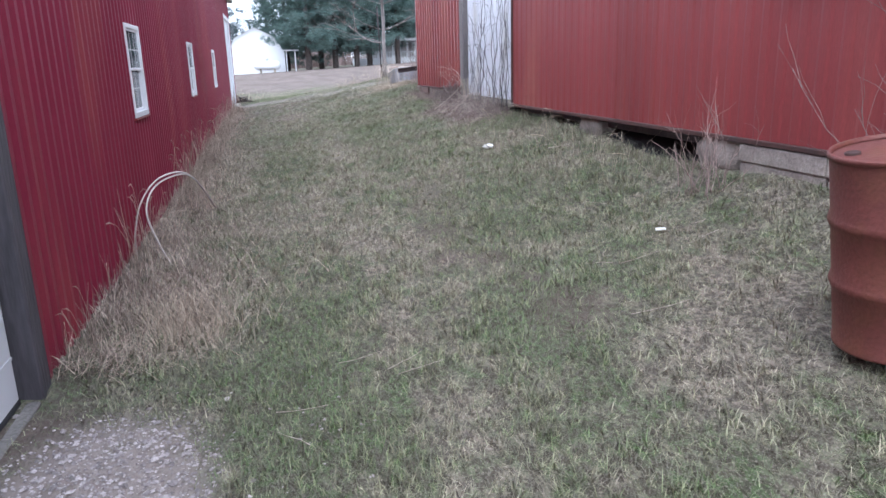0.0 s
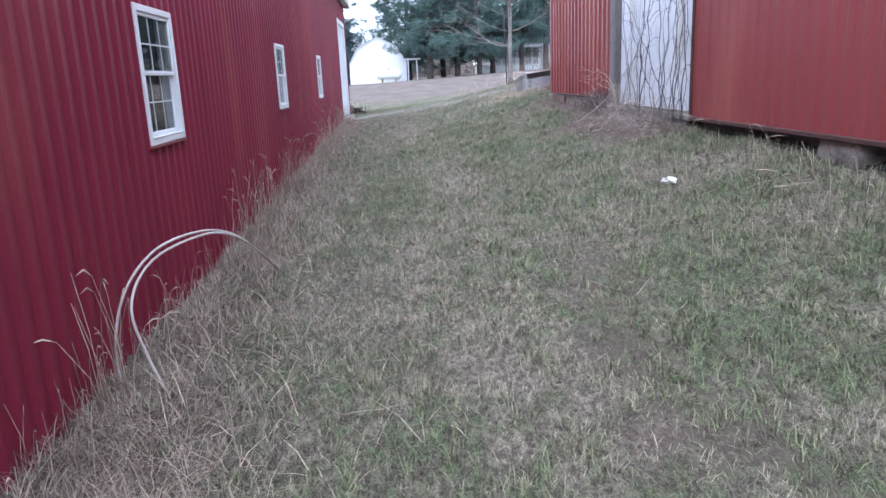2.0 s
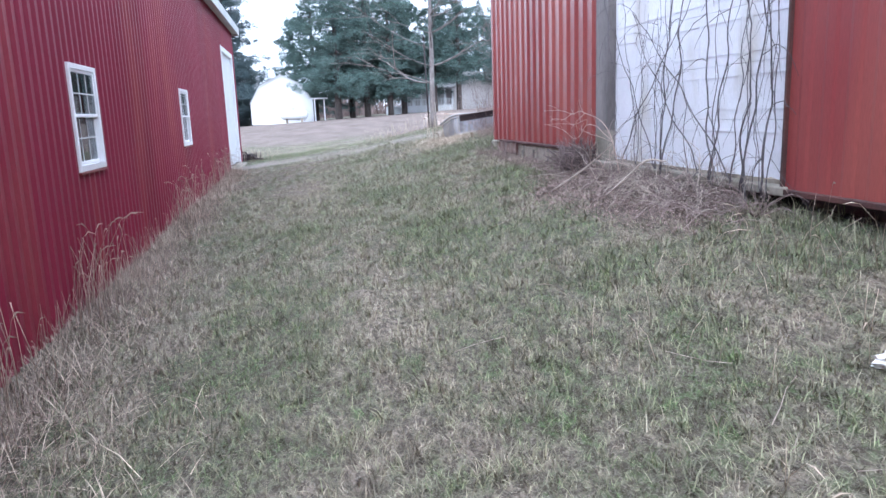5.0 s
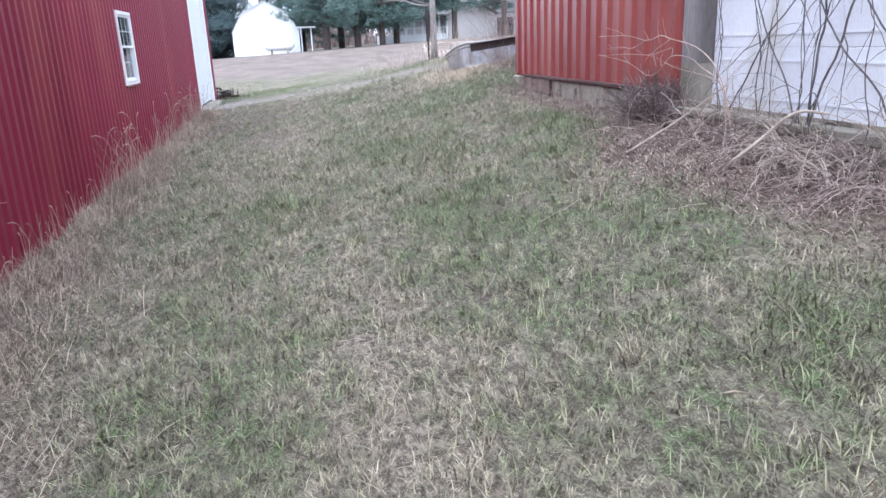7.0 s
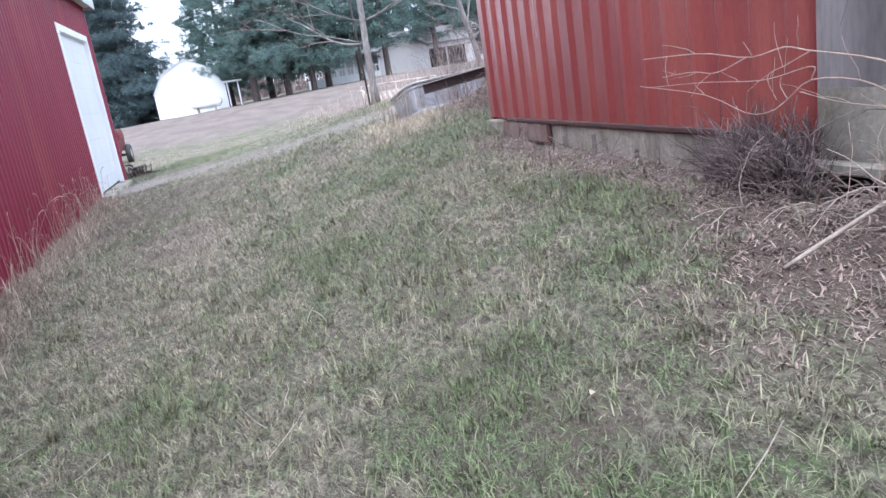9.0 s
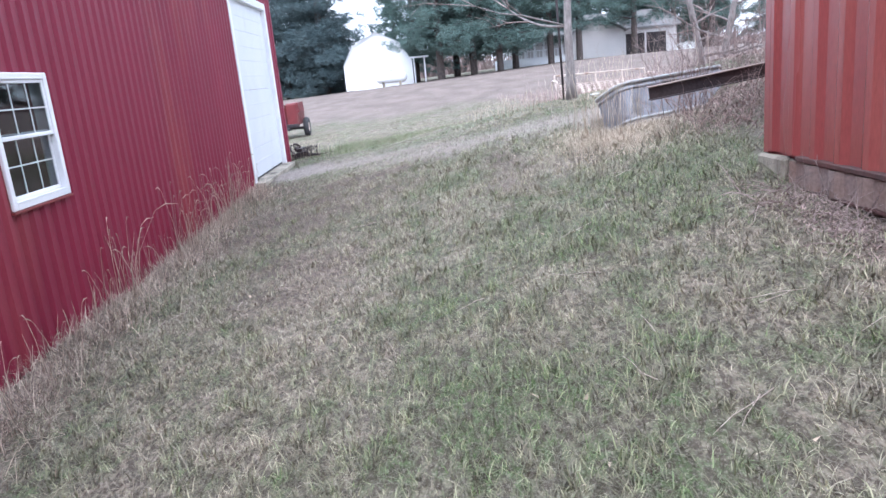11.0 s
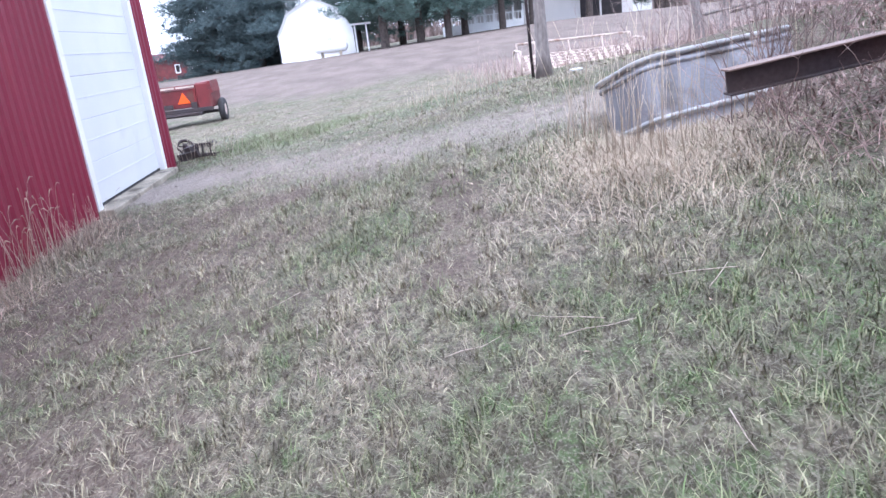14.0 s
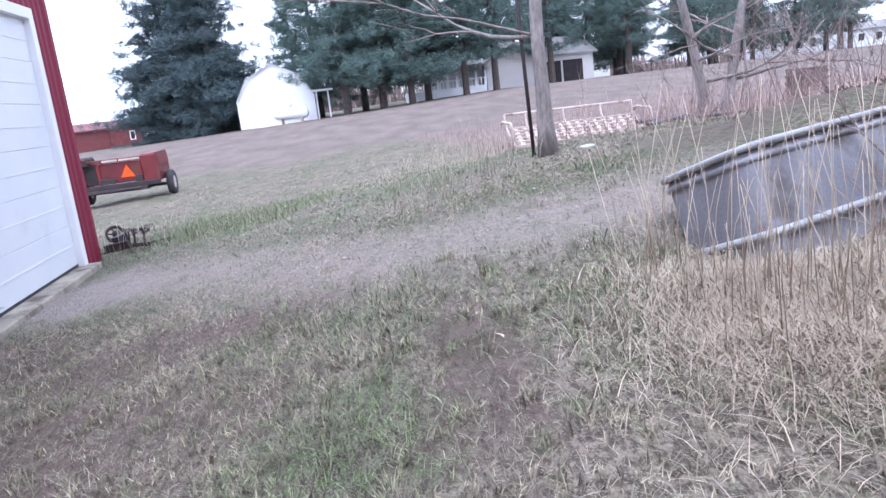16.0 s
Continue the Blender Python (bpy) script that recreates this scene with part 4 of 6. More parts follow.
inner = thing("wall_barn_rest", (10, 4, 0), "plain closing walls and roof of the barn", "wall", kind="structure")
part("end_wall", boxes((BX + 0.16, 15.7, 0.6, 14, 15.83, PANEL_TOP + 2.2)), M_BARN, inner)
part("back_wall", boxes((14, -10, 0.3, 14.2, 15.83, PANEL_TOP)), M_BARN, inner)
part("near_wall", boxes((BX, -10.2, 0.3, 14.2, -10, PANEL_TOP)), M_BARN, inner)
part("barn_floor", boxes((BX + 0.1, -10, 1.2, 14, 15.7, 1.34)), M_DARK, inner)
# Added dark board closing the crawl space, its colour standing in for shade.
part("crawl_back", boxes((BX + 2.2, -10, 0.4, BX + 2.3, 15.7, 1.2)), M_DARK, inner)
# Dark sheet just above the ground paints the shade under the barn.
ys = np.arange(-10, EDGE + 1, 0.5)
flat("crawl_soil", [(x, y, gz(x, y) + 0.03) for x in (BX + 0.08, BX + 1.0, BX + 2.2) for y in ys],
     [(i * len(ys) + k, i * len(ys) + k + 1, (i + 1) * len(ys) + k + 1, (i + 1) * len(ys) + k) for i in range(2) for k in range(len(ys) - 1)], M_DARK, inner, "dark sheet laid under the barn in place of shade")
part("roof_slab", boxes((BX - 0.3, -10.3, PANEL_TOP, 14.4, 16.1, PANEL_TOP + 0.15)), M_ROOF, inner)
part("floor_beam", boxes((BX + 0.16, -10, 1.05, BX + 0.34, EDGE, 1.2), bevel=0.01), M_DARKPOST, inner)

jamb = thing("door_jamb", (BX, 10.5, 1.0), "weathered grey concrete and timber door jamb", "jamb", kind="structure")
part("jamb_face", boxes((BX - 0.03, 10.36, 1.62, BX + 0.3, 10.72, 3.95)), M_JAMB, jamb)
part("jamb_base", boxes((BX - 0.032, 10.355, 1.233, BX + 0.3, 10.72, 1.62)), M_MOSSY, jamb, "mossy tan lower jamb")
part("jamb_strip", boxes((BX - 0.036, 10.72, 1.24, BX + 0.02, 10.74, 3.95), bevel=0.004), M_REDTRIM, jamb)
part("lintel", boxes((BX - 0.05, EDGE, 3.72, BX + 0.2, 10.76, 3.96), bevel=0.012), M_DARKPOST, jamb)
sectional_door("door_3", EDGE + 0.03, 10.35, 1.26, 3.72, 5, "old white panelled barn door overgrown with dead vines", M_OLDWHITE, out=-1, x=BX + 0.02, trim=0, embossed=True)
step = thing("door_step", (BX, 8.8, 0.9), "weathered concrete door sill with a dark hollow beneath", "step", kind="structure")
part("sill_slab", boxes((BX - 0.10, 8.9, 1.165, BX + 0.25, 10.73, 1.232), (BX - 0.06, EDGE - 0.05, 1.15, BX + 0.25, 8.89, 1.228), bevel=0.012), M_MOSSY, step)
part("sill_support", boxes((BX - 0.03, 7.55, 0.7, BX + 0.2, 10.28, 1.164), bevel=0.015), M_CONC, step)
part("corner_support", boxes((BX - 0.03, 10.66, 0.7, BX + 0.2, 10.78, 1.164), bevel=0.012), M_CONC, step)
# Added dark board: paints the shade in the hollow below the sill.
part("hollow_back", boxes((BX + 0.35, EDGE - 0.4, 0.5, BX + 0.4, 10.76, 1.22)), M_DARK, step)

found = thing("foundation", (BX, 13, 0.8), "weathered stained concrete foundation below the barn wall", "foundation", kind="structure")
part("footing", boxes((BX - 0.015, 10.75, 0.6, BX + 0.25, 15.84, 1.325), bevel=0.012), M_CONC, found)
part("corner_block", boxes((BX - 0.07, 15.5, 0.7, BX + 0.22, 15.9, 1.335), bevel=0.02), M_CONC, found)
sheet("sheet_patch", BX - 0.03, -1, 14.25, 15.42, 1.14, 1.322, M_RUSTTOP, found, **BARN_RIB)
part("patch_edge", boxes((BX - 0.062, 14.2, 1.12, BX - 0.03, 15.45, 1.138), (BX - 0.062, 14.2, 1.12, BX - 0.03, 14.235, 1.322)), M_FLASH, found)
for y in (11.75, 12.6, 13.3, 13.9):
    part("timber_stake", boxes((BX - 0.05, y, 0.85, BX - 0.017, y + rng.uniform(0.015, 0.035), 1.32 - rng.uniform(0, 0.16)), bevel=0.004), M_POST, found)

found2 = thing("sill_wall", (BX, -3, 0.7), "low wall of weathered pale stone blocks under the barn", "foundation", kind="structure")
for i, y in enumerate(np.arange(-10.2, -0.5, 1.15)):
    part("sill_block", boxes((BX - 0.02, y, 0.55, BX + 0.22, y + 1.13, 0.985 - 0.02 * (i % 2)), bevel=0.015), M_STONE, found2)
    part("cap_stone", boxes((BX - 0.035, y, 0.99, BX + 0.2, y + 1.14, 1.155), bevel=0.012), M_STONE, found2)


def stone(at, size, seed):
    bm = bmesh.new()
    bmesh.ops.create_cube(bm, size=2)
    bmesh.ops.subdivide_edges(bm, edges=list(bm.edges), cuts=5, use_grid_fill=True)
    r = random.Random(seed)
    off = Vector((r.uniform(0, 50), r.uniform(0, 50), r.uniform(0, 50)))
    for v in bm.verts:
        c = v.co.copy()
        c *= 1 - 0.22 * max(0.0, c.length - 1.1)
        c *= 1 + 0.17 * noise.noise(c * 0.9 + off) + 0.09 * noise.noise(c * 3.5 + off)
        v.co = Vector((at[0] + c.x * size[0] / 2, at[1] + c.y * size[1] / 2, at[2] + c.z * size[2] / 2))
    return tagged(part("foundation_stone", bm, M_STONE, shade=True), "rough pale stone block propping the barn sill", "stone", "foundation stones")


stone((BX + 0.2, 3.7, 1.03), (0.36, 0.75, 0.3), 1)
stone((BX + 0.19, 0.56, 1.03), (0.4, 0.76, 0.34), 12)
stone((BX + 0.5, 5.6, 0.98), (0.4, 0.5, 0.42), 3)

# ---- the oil drum ----
def lathe(name, profile, at, material, parent, sides=40, label="", turn=None):
    verts, faces = [], []
    n = len(profile)
    for k in range(sides):
        a = 2 * math.pi * k / sides
        verts += [Vector((r * math.cos(a), r * math.sin(a), z)) for r, z in profile]
    for k in range(sides):
        j = (k + 1) % sides
        for i in range(n - 1):
            faces.append((k * n + i, j * n + i, j * n + i + 1, k * n + i + 1))
    m = Matrix.Translation(at) @ (turn if turn is not None else Matrix())
    return flat(name, [m @ v for v in verts], faces, material, parent, label, shade=True)


DX, DY, DZ, DR, DH = 4.6, -3.15, 0.565, 0.32, 1.0
drum = thing("oil_drum", (DX, DY, DZ), "rusty red steel oil drum standing on the grass", "drum")
prof = [(0.001, 0), (DR - 0.01, 0), (DR + 0.006, 0.006), (DR + 0.006, 0.02), (DR, 0.03)]
for zc in (DH * 0.34, DH * 0.66):
    prof += [(DR, zc - 0.035), (DR + 0.008, zc - 0.022), (DR + 0.014, zc), (DR + 0.008, zc + 0.022), (DR, zc + 0.035)]
prof += [(DR, DH - 0.03)]
lathe("barrel", prof, (DX, DY, DZ), M_RUST, drum)
lathe("rim", [(DR - 0.012, DH - 0.03), (DR + 0.008, DH - 0.028), (DR + 0.010, DH - 0.008), (DR + 0.004, DH), (DR - 0.008, DH - 0.002), (DR - 0.012, DH - 0.02)], (DX, DY, DZ), M_RUST, drum)
lathe("lid", [(DR - 0.011, DH - 0.024), (DR - 0.05, DH - 0.02), (0.001, DH - 0.018)], (DX, DY, DZ), M_RUST, drum)
for r, a in ((0.036, 2.55), (0.018, 5.6)):
    bx, by = DX + 0.22 * math.cos(a), DY + 0.22 * math.sin(a)
    lathe("bung", [(r, DH - 0.02), (r, DH - 0.008), (r * 0.8, DH - 0.006), (r * 0.75, DH - 0.014), (0.001, DH - 0.014)], (bx, by, DZ), M_FLASH, drum, 16)

drum.rotation_euler = (0, radians(-8.5), 0)

# ---- hose, litter, sticks ----
hose = thing("garden_hose", (0.3, 2.2, 0.1), "pale stiff hose looped up out of the weeds", "hose")
tail = [(0.50, 2.35, 0.90), (0.58, 2.9, 0.76), (0.64, 3.45, 0.5), (0.70, 4.0, 0.18)]
tubes("loop", [(smooth_run([(0.10, 1.62, 0.05), (0.12, 1.60, 0.4), (0.20, 1.68, 0.7), (0.34, 1.9, 0.89)] + tail, 40), 0.009)], M_HOSE, hose, sides=8)
tubes("loop", [(smooth_run([(0.47, 1.42, 0.06), (0.36, 1.46, 0.3), (0.26, 1.56, 0.62), (0.33, 1.85, 0.835)] + [(a + 0.02, b + 0.03, c - 0.03) for a, b, c in tail], 40), 0.009)], M_HOSE, hose, sides=8)


def crumple(name, at, size, seed, label):
    bm = bmesh.new()
    bmesh.ops.create_icosphere(bm, subdivisions=3, radius=1)
    off = Vector((seed * 7.1, seed * 3.3, seed))
    for v in bm.verts:
        c = v.co
        k = 0.75 + 0.55 * noise.noise(c * 1.9 + off) + 0.25 * noise.noise(c * 5 + off)
        v.co = Vector((at[0] + c.x * k * size[0], at[1] + c.y * k * size[1], at[2] + c.z * k * size[2]))
    return tagged(part(name, bm, M_PAPER), label, "litter")


crumple("crumpled_paper", (4.73, 4.52, gz(4.73, 4.52) + 0.05), (0.095, 0.07, 0.05), 1, "crumpled white paper lying on the grass")
scrap = tagged(part("litter_strip", boxes((-0.045, -0.02, 0, 0.045, 0.02, 0.018), bevel=0.006, turn=Matrix.Translation((4.82, -0.4, gz(4.82, -0.4) + 0.03)) @ Euler((0.15, -0.1, -0.5)).to_matrix().to_4x4()), M_PAPER),
               "small flat white scrap on the grass", "litter")


def stick(pts, r, label):
    return tagged(tubes("fallen_branch", [(smooth_run(pts, 14), [r * (1 - 0.4 * i / 14) for i in range(15)])], M_STICK, sides=6), label, "branch", "fallen branches")


stick([(5.08, 10.05, gz(5.08, 10.05) + 0.015), (5.4, 9.82, 1.2), (5.62, 9.48, 1.5)], 0.011, "pale bare branch leaning out of the brush")
stick([(5.28, 8.9, gz(5.28, 8.9) + 0.02), (5.45, 8.8, 1.17), (5.62, 8.7, 1.35), (5.8, 8.6, 1.34)], 0.015, "pale bare branch bent over the brush")
stick([(5.3, 3.5, gz(5.3, 3.5) + 0.02), (5.4, 3.4, gz(5.4, 3.4) + 0.03), (5.55, 3.35, gz(5.55, 3.35) + 0.03)], 0.009, "short pale branch lying in the grass")
# ---- dead vines on the barn door ----
vines = thing("dead_vine", (BX - 0.06, 8.6, 1.1), "dead grey vines climbing the white barn door", "vine")


def climber(y0, top, lean, r, k, start=1.12):
    """One stem climbing the door from y0, with hanging side shoots."""
    p, d = Vector((BX - 0.05, y0, start)), Vector((0, lean, 1))
    pts = [p.copy()]
    while p.z < top and len(pts) < 46:
        d = (d * 1.6 + Vector((0, lean + rng.uniform(-0.42, 0.42), rng.uniform(0.35, 0.9)))).normalized()
        p = p + d * 0.085
        p.x = BX - 0.055 - 0.03 * abs(math.sin(p.z * 5 + k))
        p.y = min(max(p.y, EDGE + 0.06), 10.4)
        pts.append(p.copy())
    n = len(pts)
    runs = [(pts, [r * (1 - 0.55 * i / n) for i in range(n)])]
    for j in range(4, n, 5):
        runs.append((wander(pts[j], (rng.uniform(-0.2, 0.0), rng.uniform(-0.7, 0.7), rng.uniform(-0.9, 0.5)), rng.uniform(0.3, 0.8), 7, 0.35, rng, 0.3),
                     [r * 0.5 * (1 - 0.1 * i) for i in range(8)]))
    tubes("vine_stem", runs, M_VINE, vines)


for c, count, top in ((9.95, 2, 3.4), (9.4, 3, 3.7), (8.98, 5, 3.7), (8.4, 1, 2.9), (8.02, 3, 3.7), (7.5, 4, 3.7), (7.16, 4, 3.6)):
    for k in range(count):
        climber(c + rng.gauss(0, 0.07), top - rng.uniform(0, 0.9), rng.uniform(-0.12, 0.12), rng.choice((0.004, 0.005, 0.006, 0.0095)), k)
for c, lean in ((7.6, 0.75), (8.1, 0.6), (9.9, -0.6), (9.0, 0.5)):
    climber(c, 2.9, lean, 0.0075, 2, 1.2)

# ---- brush and brambles ----
def thicket(name, roots, material, label, length=(0.5, 1.3), r=0.006, lean=0.8, droop=0.06, fork=3, out=None):
    runs = []
    for x, y in roots:
        way = Vector((rng.uniform(-lean, lean), rng.uniform(-lean, lean), 1)) if out is None else Vector((out[0] + rng.uniform(-lean, lean), out[1] + rng.uniform(-lean, lean), rng.uniform(0.15, 1)))
        L = rng.uniform(*length)
        rr = r * rng.uniform(0.6, 1.3)
        main = wander((x, y, gz(x, y) - 0.02), way, L, 8, 0.22, rng, droop)
        main = [Vector((q.x if y > 15.9 else min(q.x, BX - 0.06), q.y, max(q.z, gz(q.x, q.y) + 0.01))) for q in main]
        runs.append((main, [rr * (1 - 0.08 * i) for i in range(9)]))
        for _ in range(fork):
            j = rng.randint(2, 7)
            d = main[j] - main[j - 1]
            b = wander(main[j], d.normalized() + Vector((rng.uniform(-0.8, 0.8), rng.uniform(-0.8, 0.8), rng.uniform(-0.3, 0.6))), L * rng.uniform(0.2, 0.5), 4, 0.25, rng, droop)
            if y < 15.9:
                b = [Vector((min(q.x, BX - 0.05), q.y, q.z)) for q in b]
            runs.append((b, [rr * 0.5, rr * 0.42, rr * 0.34, rr * 0.26, rr * 0.18]))
    return tagged(tubes(name, runs, material, sides=4), label, "brush", kind="stuff")


thicket("brush_pile", [(rng.uniform(5.5, 5.92), rng.uniform(7.0, 9.9)) for _ in range(270)], M_TWIG, "tangled heap of dead brush before the barn door", (0.3, 0.75), 0.0045, 1.25, 0.24)
thicket("brush_pile", [(rng.uniform(5.45, 5.92), rng.gauss(8.9, 0.75)) for _ in range(180)], M_STICK, "pale dead stems heaped before the barn door", (0.3, 0.8), 0.0045, 1.15, 0.2)
thicket("brush_pile", [(rng.uniform(5.68, 5.93), rng.gauss(11.02, 0.2)) for _ in range(420)], M_DARKTWIG, "dark dead brush heaped against the barn footing", (0.18, 0.52), 0.006, 0.6, 0.1, 2)
thicket("low_brush", [(rng.uniform(5.45, 5.92), rng.uniform(10.6, 15.4)) for _ in range(330)], M_TWIG, "low dead twigs along the barn footing", (0.12, 0.42), 0.004, 1.3, 0.16)
cane = thing("bramble", (5.75, 9.6, gz(5.75, 9.6)), "long bare arching bramble canes against red steel", "bramble")
for run, rad, m in (([(5.72, 9.5, 1.05), (5.7, 9.6, 1.35), (5.7, 9.73, 1.56), (5.7, 9.9, 1.69), (5.7, 10.14, 1.78), (5.7, 10.52, 1.84), (5.7, 10.7, 1.87), (5.72, 11.0, 1.83), (5.7, 11.4, 1.88), (5.68, 12.02, 1.88)], 0.005, M_CANE),
                    ([(5.78, 9.62, 1.05), (5.75, 9.68, 1.3), (5.74, 9.79, 1.5), (5.74, 10.05, 1.6), (5.74, 10.26, 1.68), (5.74, 10.56, 1.69), (5.74, 10.73, 1.59), (5.74, 10.87, 1.52), (5.75, 11.08, 1.51), (5.74, 11.44, 1.62), (5.72, 12.14, 1.69)], 0.0045, M_CANE),
                    ([(5.7, 10.52, 1.84), (5.7, 10.68, 1.78), (5.7, 10.83, 1.72), (5.71, 10.78, 1.59)], 0.003, M_CANE),
                    ([(5.74, 9.79, 1.5), (5.7, 10.0, 1.55), (5.66, 10.3, 1.59), (5.66, 10.56, 1.64)], 0.003, M_CANE),
                    ([(5.74, 10.56, 1.69), (5.72, 10.54, 1.76), (5.72, 10.9, 1.7), (5.72, 11.42, 1.7), (5.71, 12.04, 1.68)], 0.003, M_CANE),
                    ([(5.7, 11.0, 1.83), (5.69, 11.25, 1.76), (5.7, 11.5, 1.77), (5.68, 11.8, 1.75)], 0.003, M_CANE),
                    ([(5.9, 11.6, 1.1), (5.87, 11.5, 1.32), (5.85, 11.35, 1.37), (5.85, 11.14, 1.32)], 0.005, M_CANE)):
    pts = smooth_run(run, 30)
    for k in (12, 18, 23, 27):
        shoot = wander(pts[k], (rng.uniform(-0.3, 0.0), rng.uniform(-0.6, 0.8), rng.uniform(-0.5, 0.9)), rng.uniform(0.08, 0.26), 4, 0.25, rng)
        tubes("shoot", [(shoot, [rad * 0.6, rad * 0.55, rad * 0.5, rad * 0.4, rad * 0.3])], m, cane, sides=4)
    tubes("cane", [(pts, [rad * 1.2 * (1 - 0.55 * i / 30) for i in range(31)])], m, cane, sides=5)
thicket("low_canes", [(5.8 + rng.gauss(0, 0.05), rng.gauss(9.2, 0.5)) for _ in range(4)], M_STICK, "pale canes standing out of the brush", (0.5, 1.0), 0.004, 0.3, 0.1, 3, (-0.1, 0.3))
thicket("sill_brush", [(rng.uniform(5.74, 5.9), rng.uniform(7.0, 10.3)) for _ in range(190)], M_TWIG, "short dead stems against the barn door sill", (0.15, 0.42), 0.0045, 0.9, 0.1, 2)
thicket("jamb_canes", [(rng.uniform(5.5, 5.85), rng.gauss(10.35, 0.3)) for _ in range(8)], M_CANE, "pale arching canes before the barn door jamb", (0.35, 0.75), 0.004, 0.8, 0.1, 2)
thicket("red_canes", [(5.6 + rng.gauss(0, 0.1), rng.gauss(0.2, 0.22)) for _ in range(26)], M_REDTWIG, "reddish bare canes beside the barn sill", (0.4, 1.0), 0.0045, 0.45, 0.02)
bush = [(5.72 + rng.gauss(0, 0.06), -2.3 + rng.gauss(0, 0.25)) for _ in range(20)]
thicket("bare_shrub", bush, M_TWIG, "bare twiggy shrub beside the oil drum", (0.9, 2.0), 0.005, 0.5, 0.0, 6)
thicket("hill_brush", [(rng.uniform(6.1, 10.5), rng.uniform(16.4, 19.6)) for _ in range(620)], M_REDTWIG, "leafless brush covering the slope behind the barn", (0.3, 0.95), 0.0034, 0.9, 0.09)
thicket("hill_brush", [(rng.uniform(7.4, 12.5), rng.uniform(19.5, 24.5)) for _ in range(300)], M_TWIG, "grey brown leafless brush beyond the stock tank", (0.5, 1.4), 0.0038, 0.5, 0.02, 5)
thicket("tank_shrub", [(rng.gauss(6.6, 0.2), rng.gauss(18.95, 0.15)) for _ in range(40)], M_TWIG, "bare reddish shrub stems beside the stock tank", (0.6, 1.4), 0.0045, 0.35, 0.02, 4)
thicket("verge_brush", [(rng.gauss(8.6, 1.3), rng.gauss(26.4, 1.2)) for _ in range(120)], M_REDTWIG, "thin reddish brush round the old bench", (0.4, 1.0), 0.003, 0.5, 0.02, 4)
x, y = scatter(42000, 5.9, 11, 16.2, 22, lambda x, y: smooth(0, 0.8, x - 6.1 + (y - 17.2) * 0.4) * ((y < 19.2) | (x > 7.9)))
n = len(x)
blades("leaf_litter", x, y, nrng.uniform(0.04, 0.11, n), nrng.uniform(0.8, 1.5, n), nrng.uniform(0.006, 0.018, n), M_LITTER, "dead leaves and stems on the slope")
x, y = scatter(60000, 4.4, 5.95, 6.8, 15.6, lambda x, y: np.clip(soil_at(x, y) * 1.1, 0, 1))
n = len(x)
blades("leaf_litter", x, y, nrng.uniform(0.02, 0.08, n), nrng.uniform(1.0, 1.55, n), nrng.uniform(0.004, 0.013, n), M_LITTER, "dead leaves and stems by the barn door")

x, y = scatter(420, 0.6, 5.8, -3.5, 21.0, lambda x, y: 0.35 + 0.6 * (x > 3.6) * (y > 5))
n = len(x)
blades("fallen_leaves", x, y, nrng.uniform(0.03, 0.065, n), nrng.uniform(1.15, 1.5, n), nrng.uniform(0.018, 0.036, n), M_LEAF, "few pale dead leaves lying on the lawn")
runs = []
for _ in range(90):
    tx, ty, a = rng.uniform(0.8, 5.7), rng.uniform(-2.5, 18.5), rng.uniform(0, 6.28)
    L = rng.uniform(0.12, 0.42)
    q = [(tx + math.cos(a) * L * f + rng.uniform(-0.01, 0.01), ty + math.sin(a) * L * f + rng.uniform(-0.01, 0.01)) for f in (0, 0.35, 0.7, 1)]
    runs.append(([(u, v, gz(u, v) + 0.03 + rng.uniform(0, 0.015)) for u, v in q], [0.0028, 0.0025, 0.002, 0.0014]))
tagged(tubes("fallen_twigs", runs, M_STICK, sides=4), "thin pale twigs scattered on the lawn", "twigs", kind="stuff")

# ---- steel beam and stock tank ----
BE = Vector((5.72, 18.11, 1.84))
bd = Vector((0.9945, -0.1045, 0.12)).normalized()
side = Vector((0, 0, 1)).cross(bd).normalized()
upv = bd.cross(side)
beam_m = Matrix((( bd.x, side.x, upv.x, BE.x), (bd.y, side.y, upv.y, BE.y), (bd.z, side.z, upv.z, BE.z), (0, 0, 0, 1)))
beam = thing("steel_beam", BE, "long rusty steel beam lying raised across the brush", "beam")
part("top_flange", boxes((0, -0.06, -0.011, 7.5, 0.06, 0), bevel=0.002, turn=beam_m), M_RUSTTOP, beam)
part("web", boxes((0.002, -0.006, -0.137, 7.5, 0.006, -0.0112), turn=beam_m), M_RUSTDARK, beam)
part("bottom_flange", boxes((0, -0.06, -0.149, 7.5, 0.06, -0.1372), bevel=0.002, turn=beam_m), M_RUSTDARK, beam)
prop = beam_m @ Vector((2.4, 0, -0.15))
prop2 = beam_m @ Vector((1.6, 0.05, -0.15))
for q in (prop, prop2):
    g0 = gz(q.x, q.y) - 0.05
    tagged(part("timber_block", boxes((q.x - 0.1, q.y - 0.12, g0, q.x + 0.1, q.y + 0.12, q.z + 0.012), bevel=0.015), M_DARKPOST), "old timber block under the steel beam", "block")

TA, TB = Vector((5.92, 19.9, 1.855)), Vector((7.6, 20.42, 1.955))
td = (TB - TA).normalized()
tn = (Vector((0, 0, 1)).cross(td).normalized() + Vector((0, 0, -0.36))).normalized()
tu = td.cross(tn)
tl, tw, th = (TB - TA).length, 0.8, 0.52
tank_m = Matrix(((td.x, tn.x, tu.x, TA.x), (td.y, tn.y, tu.y, TA.y), (td.z, tn.z, tu.z, TA.z), (0, 0, 0, 1)))


